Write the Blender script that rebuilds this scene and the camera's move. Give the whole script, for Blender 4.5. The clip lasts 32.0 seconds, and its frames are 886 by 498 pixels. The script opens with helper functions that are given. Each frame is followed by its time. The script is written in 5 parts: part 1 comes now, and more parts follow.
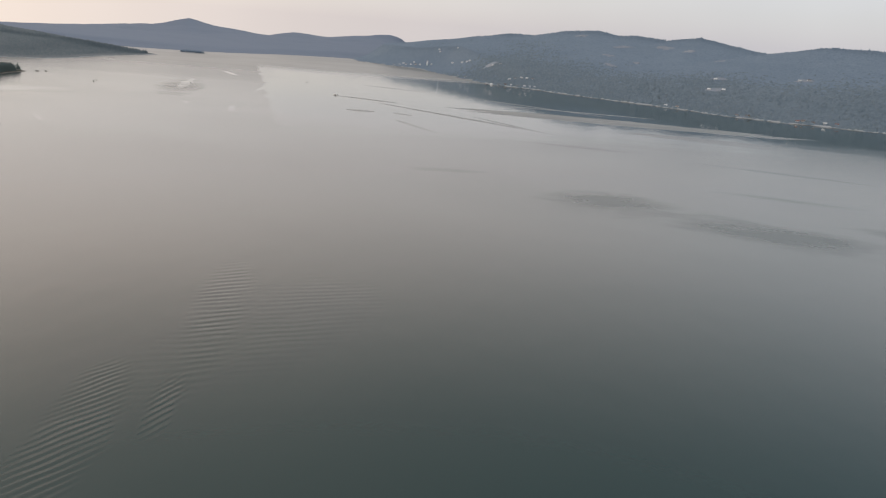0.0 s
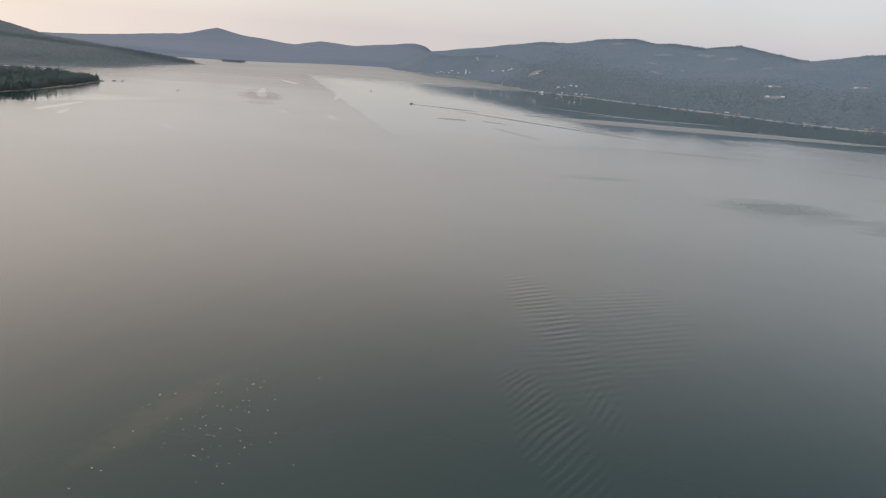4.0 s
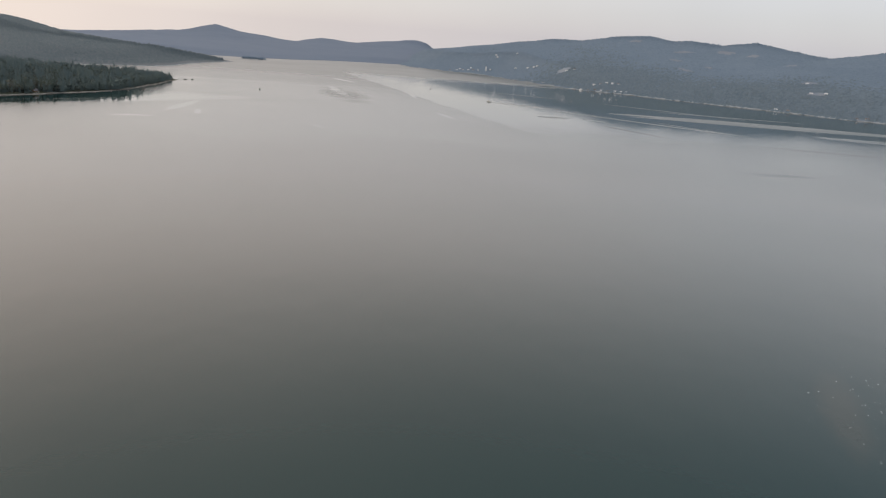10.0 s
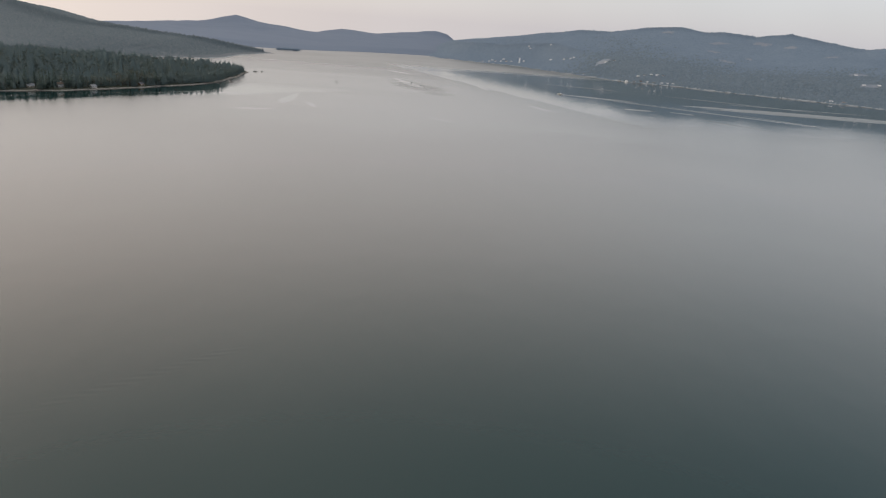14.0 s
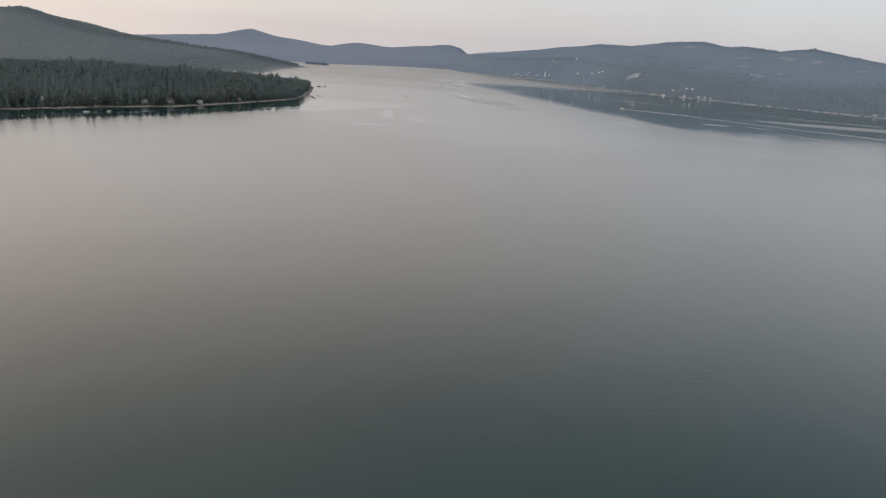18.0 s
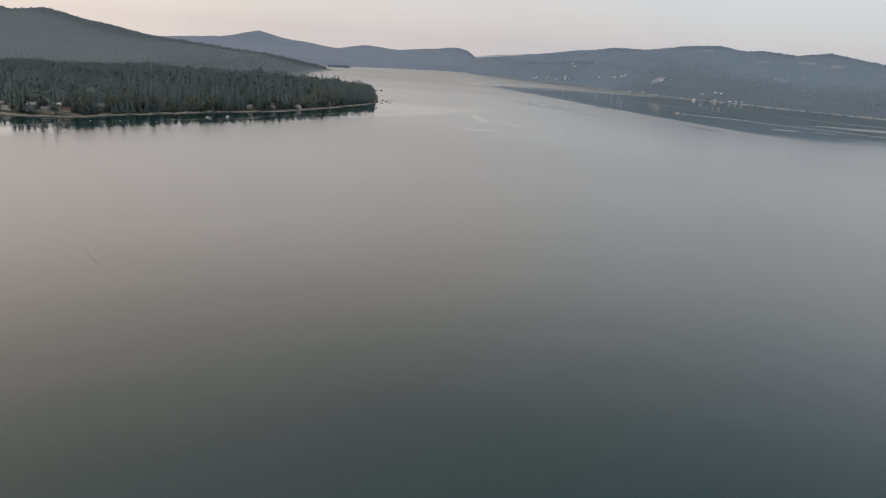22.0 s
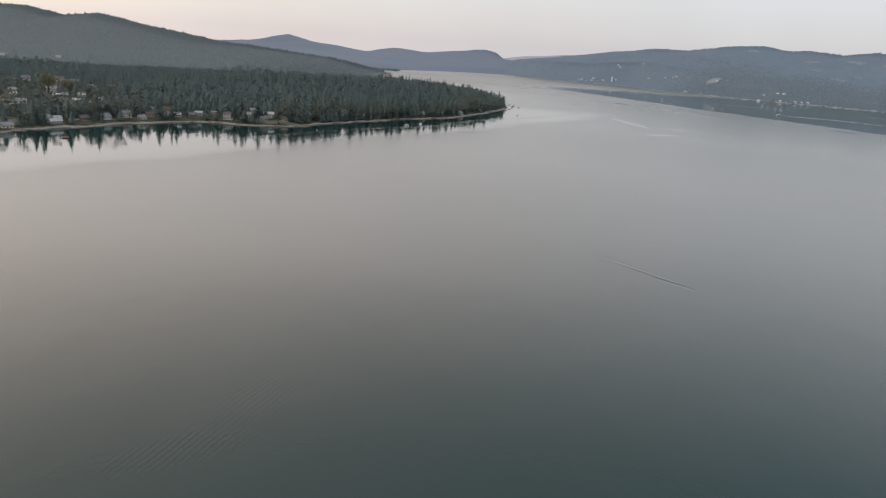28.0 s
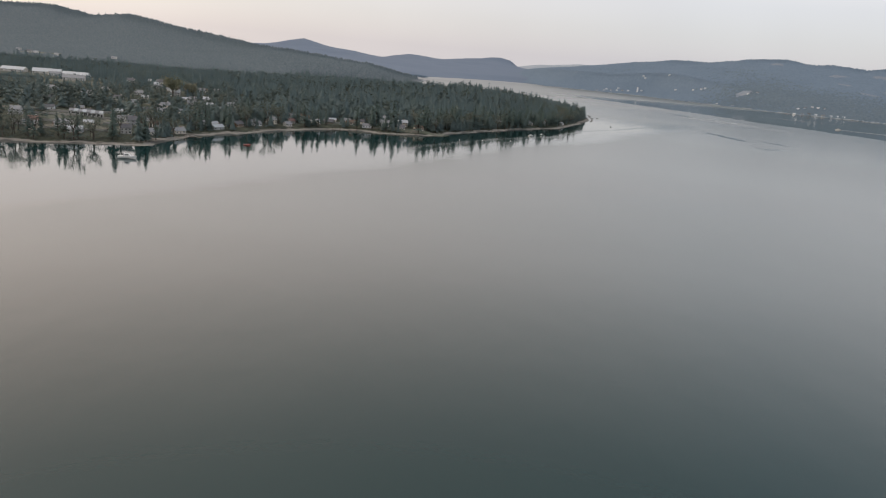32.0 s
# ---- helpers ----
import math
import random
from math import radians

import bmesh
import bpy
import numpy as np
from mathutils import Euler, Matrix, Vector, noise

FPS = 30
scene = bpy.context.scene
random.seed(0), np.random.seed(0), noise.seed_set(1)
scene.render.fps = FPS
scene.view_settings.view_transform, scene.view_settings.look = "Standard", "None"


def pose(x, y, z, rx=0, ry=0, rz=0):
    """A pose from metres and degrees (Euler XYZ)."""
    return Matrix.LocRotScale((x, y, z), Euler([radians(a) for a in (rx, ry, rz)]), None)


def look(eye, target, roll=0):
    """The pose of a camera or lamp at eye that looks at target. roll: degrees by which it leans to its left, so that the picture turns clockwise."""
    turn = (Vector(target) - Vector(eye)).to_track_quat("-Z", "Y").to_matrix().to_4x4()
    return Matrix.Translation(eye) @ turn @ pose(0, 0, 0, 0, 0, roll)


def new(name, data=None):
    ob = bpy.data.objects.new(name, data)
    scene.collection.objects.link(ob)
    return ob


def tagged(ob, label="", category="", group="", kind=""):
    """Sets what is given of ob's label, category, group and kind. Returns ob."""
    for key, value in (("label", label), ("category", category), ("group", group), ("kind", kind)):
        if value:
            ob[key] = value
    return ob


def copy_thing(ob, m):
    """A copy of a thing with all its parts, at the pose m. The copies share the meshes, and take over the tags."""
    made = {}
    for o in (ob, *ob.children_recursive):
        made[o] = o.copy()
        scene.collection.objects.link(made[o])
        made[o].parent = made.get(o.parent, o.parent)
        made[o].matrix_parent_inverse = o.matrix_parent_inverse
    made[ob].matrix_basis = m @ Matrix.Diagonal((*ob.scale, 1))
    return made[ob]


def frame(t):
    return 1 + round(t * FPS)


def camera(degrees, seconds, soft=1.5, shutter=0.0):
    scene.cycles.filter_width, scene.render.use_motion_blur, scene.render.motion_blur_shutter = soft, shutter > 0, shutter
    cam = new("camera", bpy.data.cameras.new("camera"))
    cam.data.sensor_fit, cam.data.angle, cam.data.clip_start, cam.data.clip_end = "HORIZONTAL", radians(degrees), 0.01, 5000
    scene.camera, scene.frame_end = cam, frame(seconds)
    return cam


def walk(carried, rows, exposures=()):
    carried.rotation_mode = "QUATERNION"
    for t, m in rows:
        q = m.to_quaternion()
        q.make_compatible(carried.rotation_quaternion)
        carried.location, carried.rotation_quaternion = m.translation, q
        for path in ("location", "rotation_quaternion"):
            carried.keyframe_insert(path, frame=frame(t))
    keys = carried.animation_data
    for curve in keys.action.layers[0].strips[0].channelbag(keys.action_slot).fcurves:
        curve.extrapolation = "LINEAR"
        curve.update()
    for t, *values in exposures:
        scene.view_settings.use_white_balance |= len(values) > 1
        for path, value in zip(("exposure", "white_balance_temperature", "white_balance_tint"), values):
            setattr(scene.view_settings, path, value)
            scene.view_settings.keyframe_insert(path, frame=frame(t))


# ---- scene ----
# ---- camera and path: seconds, place, yaw to the left of +y, pitch, roll ----
cam = camera(64.13, 32.0, 1.2)
PATH = [
    (0, 0.0, 0.0, 115.0, 3.17, -16.41, 4.30),
    (0.5, -16.8, -1.9, 113.9, 3.99, -16.37, 3.97),
    (1, -33.7, -3.7, 112.9, 4.01, -16.34, 4.11),
    (1.5, -50.6, -5.5, 111.8, 3.77, -16.31, 4.48),
    (2, -67.5, -7.3, 110.8, 3.29, -16.22, 4.17),
    (2.5, -84.6, -9.1, 109.8, 3.35, -16.30, 3.94),
    (3, -101.6, -10.9, 108.8, 3.67, -16.49, 3.94),
    (3.5, -118.7, -12.6, 107.8, 3.73, -16.23, 3.94),
    (5.5, -187.5, -19.3, 104.1, 2.71, -15.02, 4.52),
    (6, -204.8, -20.9, 103.2, 2.28, -15.45, 4.06),
    (6.5, -222.1, -22.5, 102.3, 2.62, -16.15, 4.30),
    (7, -239.5, -24.0, 101.4, 2.33, -16.37, 4.73),
    (7.5, -256.9, -25.6, 100.5, 1.79, -16.31, 4.72),
    (8, -274.3, -27.0, 99.7, 1.79, -16.10, 4.39),
    (8.5, -291.7, -28.5, 98.9, 2.33, -16.01, 3.95),
    (9, -309.1, -29.9, 98.0, 1.83, -16.00, 4.56),
    (9.5, -326.6, -31.2, 97.2, 1.37, -15.85, 4.74),
    (10, -344.0, -32.6, 96.4, 1.10, -15.94, 4.11),
    (10.5, -361.5, -33.8, 95.6, 0.45, -16.24, 4.81),
    (11, -379.0, -35.1, 94.8, 1.34, -15.73, 4.44),
    (11.5, -396.4, -36.3, 94.0, 1.13, -15.30, 4.22),
    (12, -413.9, -37.4, 93.2, 1.47, -15.95, 4.21),
    (12.5, -431.4, -38.5, 92.5, 1.10, -16.52, 4.03),
    (13, -448.9, -39.5, 91.7, 0.67, -16.61, 3.86),
    (13.5, -466.4, -40.5, 90.9, 0.87, -16.72, 3.71),
    (14, -483.9, -41.5, 90.2, 0.92, -16.65, 4.13),
    (14.5, -501.3, -42.4, 89.4, 1.43, -16.23, 4.37),
    (16.5, -571.1, -45.4, 86.5, 0.00, -15.99, 4.56),
    (17, -588.4, -46.0, 85.8, 0.69, -15.94, 4.11),
    (17.5, -605.8, -46.5, 85.0, 0.78, -15.81, 3.89),
    (18, -623.1, -47.0, 84.3, 0.33, -15.62, 4.17),
    (18.5, -640.4, -47.4, 83.6, 0.00, -15.66, 4.16),
    (19, -657.7, -47.7, 82.8, 0.14, -15.85, 3.53),
    (19.5, -675.0, -48.0, 82.1, 0.26, -15.91, 3.69),
    (20, -692.2, -48.2, 81.4, 0.14, -15.72, 3.30),
    (20.5, -709.3, -48.3, 80.6, 0.01, -15.54, 3.89),
    (21, -726.5, -48.4, 79.9, -0.48, -15.12, 4.33),
    (21.5, -743.5, -48.4, 79.1, -0.96, -15.25, 4.38),
    (22, -760.6, -48.3, 78.4, -0.78, -15.38, 4.39),
    (22.5, -777.6, -48.1, 77.7, -0.51, -15.40, 4.49),
    (23, -794.5, -47.9, 76.9, -0.49, -15.08, 4.63),
    (23.5, -811.4, -47.5, 76.1, -0.60, -14.86, 4.57),
    (24, -828.2, -47.1, 75.4, -1.04, -14.93, 4.95),
    (24.5, -845.0, -46.7, 74.6, -0.95, -14.97, 4.21),
    (25, -861.7, -46.1, 73.8, -0.62, -14.97, 3.62),
    (25.5, -878.4, -45.4, 73.0, -0.44, -15.02, 3.92),
    (27.5, -944.3, -41.9, 69.8, -1.47, -15.71, 5.03),
    (28, -960.6, -40.8, 69.0, -0.89, -15.27, 3.94),
    (28.5, -976.8, -39.6, 68.1, -0.58, -15.36, 4.28),
    (29, -993.0, -38.3, 67.3, -0.80, -15.19, 4.56),
    (29.5, -1009.1, -36.9, 66.4, -1.33, -14.92, 4.59),
    (30, -1025.0, -35.4, 65.6, -1.55, -15.13, 4.99),
    (30.5, -1040.9, -33.8, 64.7, -1.36, -15.03, 4.50),
    (31, -1056.7, -32.1, 63.8, -1.41, -15.25, 4.97),
    (31.5, -1072.5, -30.3, 62.9, -2.34, -15.11, 5.46),
    (32, -1088.1, -28.4, 61.9, -1.55, -14.72, 5.00),
]


def aimed(x, y, z, yaw, pitch, roll):
    a, b = radians(yaw), radians(pitch)
    ahead = Vector((-math.sin(a) * math.cos(b), math.cos(a) * math.cos(b), math.sin(b)))
    return look(Vector((x, y, z)), Vector((x, y, z)) + ahead, roll)


walk(cam, [(t, aimed(*row)) for t, *row in PATH], exposures=((0, 0.07), (14, 0.04), (20, 0.0), (24, 0.0), (29, 0.15), (32, 0.14)))

# ---- sky, sun ----
world = bpy.data.worlds.new("hazy_sky")
scene.world = world
world.use_nodes = True
wn, wl = world.node_tree.nodes, world.node_tree.links
wn.clear()
w_out = wn.new("ShaderNodeOutputWorld")
w_add = wn.new("ShaderNodeAddShader")
w_sky_bg, w_haze_bg = wn.new("ShaderNodeBackground"), wn.new("ShaderNodeBackground")
w_coord, w_sep, w_max, w_comb = (wn.new("ShaderNodeTexCoord"), wn.new("ShaderNodeSeparateXYZ"),
                                 wn.new("ShaderNodeMath"), wn.new("ShaderNodeCombineXYZ"))
w_sky = wn.new("ShaderNodeTexSky")
w_sky.sky_type = "NISHITA"
w_sky.sun_disc = False
SUN_UP, SUN_AZ = 28.0, -78.0          # degrees above the horizon, and to the right of +y
w_sky.sun_elevation, w_sky.sun_rotation = radians(SUN_UP), radians(SUN_AZ)
w_sky.dust_density, w_sky.air_density = 2.0, 1.0
w_max.operation, w_max.inputs[1].default_value = "MAXIMUM", 0.02
wl.new(w_coord.outputs["Generated"], w_sep.inputs[0])
wl.new(w_sep.outputs["X"], w_comb.inputs["X"])
wl.new(w_sep.outputs["Y"], w_comb.inputs["Y"])
wl.new(w_sep.outputs["Z"], w_max.inputs[0])
wl.new(w_max.outputs[0], w_comb.inputs["Z"])
wl.new(w_comb.outputs[0], w_sky.inputs["Vector"])
wl.new(w_sky.outputs[0], w_sky_bg.inputs["Color"])
w_sky_bg.inputs["Strength"].default_value = 0.05
# a high sheet of thin cloud: pale near the horizon, greyer overhead
w_ramp = wn.new("ShaderNodeValToRGB")
w_ramp.color_ramp.elements[0].position, w_ramp.color_ramp.elements[0].color = 0.0, (0.495, 0.47, 0.52, 1)
w_ramp.color_ramp.elements[1].position, w_ramp.color_ramp.elements[1].color = 0.95, (0.33, 0.34, 0.36, 1)
for pos, col in ((0.06, (0.53, 0.50, 0.517)), (0.10, (0.58, 0.54, 0.55)), (0.14, (0.725, 0.65, 0.632)), (0.28, (1.065, 0.955, 0.89)), (0.50, (0.430, 0.425, 0.418))):
    w_ramp.color_ramp.elements.new(pos).color = (*col, 1)
w_noise, w_mix = wn.new("ShaderNodeTexNoise"), wn.new("ShaderNodeMix")
w_noise.inputs["Scale"].default_value, w_noise.inputs["Detail"].default_value = 2.2, 4
w_mix.data_type, w_mix.blend_type = "RGBA", "OVERLAY"
w_mix.inputs["Factor"].default_value = 0.18
wl.new(w_max.outputs[0], w_ramp.inputs[0])
wl.new(w_comb.outputs[0], w_noise.inputs["Vector"])
wl.new(w_ramp.outputs[0], w_mix.inputs["A"])
wl.new(w_noise.outputs["Fac"], w_mix.inputs["B"])
# the veiled sun warms its side of the sky
w_dot, w_fac, w_tint, w_warm = (wn.new("ShaderNodeVectorMath"), wn.new("ShaderNodeMath"), wn.new("ShaderNodeMix"), wn.new("ShaderNodeMix"))
w_dot.operation, w_fac.operation = "DOT_PRODUCT", "MULTIPLY_ADD"
w_dot.inputs[1].default_value = (math.sin(radians(SUN_AZ)) * math.cos(radians(SUN_UP)), math.cos(radians(SUN_AZ)) * math.cos(radians(SUN_UP)), math.sin(radians(SUN_UP)))
w_fac.inputs[1].default_value, w_fac.inputs[2].default_value = 0.5, 0.5
w_tint.data_type = w_warm.data_type = "RGBA"
w_tint.inputs["A"].default_value, w_tint.inputs["B"].default_value = (0.70, 0.770, 0.835, 1), (1.81, 1.43, 1.09, 1)
w_near = wn.new("ShaderNodeMapRange")
w_near.inputs["From Min"].default_value, w_near.inputs["From Max"].default_value = 0.47, 1.0
w_warm.blend_type = "MULTIPLY"
w_high = wn.new("ShaderNodeMapRange")
w_high.inputs["From Min"].default_value, w_high.inputs["From Max"].default_value = 0.16, 0.48
w_high.inputs["To Min"].default_value, w_high.inputs["To Max"].default_value = 0.32, 1.0
wl.new(w_max.outputs[0], w_high.inputs["Value"])
wl.new(w_high.outputs["Result"], w_warm.inputs["Factor"])
wl.new(w_coord.outputs["Generated"], w_dot.inputs[0])
wl.new(w_dot.outputs["Value"], w_fac.inputs[0])
wl.new(w_fac.outputs[0], w_near.inputs["Value"])
wl.new(w_near.outputs["Result"], w_tint.inputs["Factor"])
wl.new(w_mix.outputs["Result"], w_warm.inputs["A"])
wl.new(w_tint.outputs["Result"], w_warm.inputs["B"])
wl.new(w_warm.outputs["Result"], w_haze_bg.inputs["Color"])
w_haze_bg.inputs["Strength"].default_value = 1.0
wl.new(w_sky_bg.outputs[0], w_add.inputs[0])
wl.new(w_haze_bg.outputs[0], w_add.inputs[1])
wl.new(w_add.outputs[0], w_out.inputs["Surface"])

sun = new("sun", bpy.data.lights.new("sun", "SUN"))
sun.data.energy, sun.data.angle, sun.data.color = 0.6, radians(45), (1.0, 0.93, 0.84)
s_up, s_az = radians(SUN_UP), radians(SUN_AZ)
to_sun = Vector((math.sin(s_az) * math.cos(s_up), math.cos(s_az) * math.cos(s_up), math.sin(s_up)))
sun.matrix_world = look(to_sun * 3000, Vector((0, 0, 0)))
scene.view_settings.exposure = 0.0


# ---- materials ----
class Mat:
    """A node material with short ways to add nodes."""

    def __init__(self, name, rough=0.8, metal=0.0, ior=1.45):
        self.m = bpy.data.materials.new(name)
        self.m.use_nodes = True
        self.n, self.l = self.m.node_tree.nodes, self.m.node_tree.links
        self.b = self.n["Principled BSDF"]
        self.b.inputs["Roughness"].default_value = rough
        self.b.inputs["Metallic"].default_value = metal
        self.b.inputs["IOR"].default_value = ior

    def coords(self, scale=(1, 1, 1), turn=0.0, shift=(0, 0, 0)):
        g, mp = self.n.new("ShaderNodeNewGeometry"), self.n.new("ShaderNodeMapping")
        mp.inputs["Scale"].default_value = scale
        mp.inputs["Rotation"].default_value = (0, 0, radians(turn))
        mp.inputs["Location"].default_value = shift
        self.l.new(g.outputs["Position"], mp.inputs[0])
        return mp.outputs[0]

    def noise(self, vec, scale, detail=4, rough=0.55, warp=0.0):
        t = self.n.new("ShaderNodeTexNoise")
        t.inputs["Scale"].default_value, t.inputs["Detail"].default_value = scale, detail
        t.inputs["Roughness"].default_value, t.inputs["Distortion"].default_value = rough, warp
        if vec is not None:
            self.l.new(vec, t.inputs["Vector"])
        return t.outputs["Fac"]

    def ramp(self, value, *stops):
        r = self.n.new("ShaderNodeValToRGB")
        while len(r.color_ramp.elements) < len(stops):
            r.color_ramp.elements.new(0.5)
        for e, (pos, col) in zip(r.color_ramp.elements, stops):
            e.position = pos
            e.color = (*col, 1) if isinstance(col, tuple) else (col, col, col, 1)
        self.l.new(value, r.inputs[0])
        return r.outputs[0]

    def math(self, op, a, b=None, clamp=False):
        k = self.n.new("ShaderNodeMath")
        k.operation, k.use_clamp = op, clamp
        for s, v in zip(k.inputs, (a, b)):
            if v is None:
                continue
            if isinstance(v, (int, float)):
                s.default_value = v
            else:
                self.l.new(v, s)
        return k.outputs[0]

    def mix(self, fac, a, b, blend="MIX"):
        k = self.n.new("ShaderNodeMix")
        k.data_type, k.blend_type = "RGBA", blend
        for s, v in ((k.inputs["Factor"], fac), (k.inputs["A"], a), (k.inputs["B"], b)):
            if isinstance(v, tuple):
                s.default_value = (*v, 1)
            elif isinstance(v, (int, float)):
                s.default_value = v
            else:
                self.l.new(v, s)
        return k.outputs["Result"]

    def bump(self, height, strength=0.3, distance=0.1, onto=None):
        k = self.n.new("ShaderNodeBump")
        k.inputs["Strength"].default_value, k.inputs["Distance"].default_value = strength, distance
        self.l.new(height, k.inputs["Height"])
        if onto is not None:
            self.l.new(onto, k.inputs["Normal"])
        return k.outputs[0]

    def random(self):
        return self.n.new("ShaderNodeObjectInfo").outputs["Random"]

    def island(self):
        return self.n.new("ShaderNodeNewGeometry").outputs["Random Per Island"]

    def soft_normal(self, up):
        """Normals leaning towards the sky, as the needles of a crown scatter light."""
        k = self.n.new("ShaderNodeVectorMath")
        k.operation = "MULTIPLY_ADD"
        g = self.n.new("ShaderNodeNewGeometry")
        self.l.new(g.outputs["Normal"], k.inputs[0])
        k.inputs[1].default_value, k.inputs[2].default_value = (1 - up,) * 3, (0, 0, up)
        h = self.n.new("ShaderNodeVectorMath")
        h.operation = "NORMALIZE"
        self.l.new(k.outputs[0], h.inputs[0])
        self.l.new(h.outputs[0], self.b.inputs["Normal"])

    def set(self, name, out):
        self.l.new(out, self.b.inputs[name])
        return self


def forest_floor(name, dark, light, bare, beach=0.85, far=False):
    k = Mat(name, 0.95)
    big = k.noise(k.coords(), 0.006, 5, 0.6)
    fine = k.noise(k.coords(), 0.09, 4, 0.65)
    col = k.mix(k.ramp(fine, (0.35, 0.0), (0.68, 1.0)), dark, light)
    col = k.mix(k.ramp(big, (0.60, 0.0), (0.66, 0.55)), col, bare)
    # pale shingle along the waterline
    xyz = k.n.new("ShaderNodeSeparateXYZ")
    k.l.new(k.coords(), xyz.inputs[0])
    level = k.math("ADD", xyz.outputs["Z"], k.math("MULTIPLY", k.math("SUBTRACT", k.noise(k.coords(), 0.035, 5, 0.65), 0.5), 3.4))
    # far stones are bluer than near ones: haze put into their colour
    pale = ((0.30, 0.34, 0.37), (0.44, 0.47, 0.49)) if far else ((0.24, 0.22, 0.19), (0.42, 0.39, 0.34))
    stones = k.mix(k.noise(k.coords(), 1.2, 4), *pale)
    wet = k.mix(k.ramp(level, (0.10, 0.0), (0.45, 1.0)), (0.10, 0.10, 0.09), stones)
    col = k.mix(k.ramp(k.math("DIVIDE", level, 4.0), (beach / 4, 0.0), (beach / 4 + 0.06, 1.0)), wet, col)
    k.set("Base Color", col)
    if far:
        k.soft_normal(0.85)
    else:
        k.set("Normal", k.bump(fine, 0.8, 3.0))
    return k.m


def leafy(name, dark, light, up=0.6):
    k = Mat(name, 0.85)
    col = k.mix(k.island(), dark, light)
    patch = k.noise(k.coords((0.5, 0.5, 2.5)), 0.012, 4)
    col = k.mix(k.ramp(patch, (0.35, 0.0), (0.7, 0.6)), col, light)
    stand = k.noise(k.coords((0.25, 0.6, 4.0)), 0.007, 4, 0.6)
    col = k.mix(k.ramp(stand, (0.42, 0.0), (0.62, 0.45)), col, dark)
    k.set("Base Color", col)
    k.soft_normal(up)
    return k.m


M_GROUND_W = forest_floor("headland_soil_and_brush", (0.045, 0.055, 0.04), (0.10, 0.11, 0.07), (0.20, 0.18, 0.12))
# east hill ground: blue haze is mixed into these base colours
M_GROUND_E = forest_floor("east_hill_brush_haze_tinted", (0.148, 0.212, 0.284), (0.178, 0.248, 0.322), (0.184, 0.248, 0.316), beach=2.3, far=True)
# west hill ground, lightened and blued in place of haze
M_GROUND_NW = forest_floor("west_hill_brush_haze_tinted", (0.118, 0.150, 0.170), (0.130, 0.162, 0.182), (0.136, 0.162, 0.178), far=True)
# lower shore ground: haze tint again, but weaker than up the hill
M_GROUND_LOW = forest_floor("east_shore_brush_less_haze", (0.138, 0.194, 0.244), (0.168, 0.228, 0.278), (0.170, 0.226, 0.272), beach=2.3, far=True)
# headland needles made lighter and bluer than near firs, as haze would
M_FOREST_W = leafy("headland_needles_haze_lifted", (0.114, 0.172, 0.180), (0.130, 0.188, 0.190), 0.9)
# hill needles: grey-blue of haze included in the colour
M_FOREST_NW = leafy("haze_tinted_needles_west_hill", (0.107, 0.145, 0.164), (0.126, 0.165, 0.184), 0.8)
# the needles' blue stands for haze over the distance
M_FOREST_E = leafy("haze_tinted_needles_east_hill", (0.142, 0.206, 0.278), (0.182, 0.252, 0.328), 0.75)


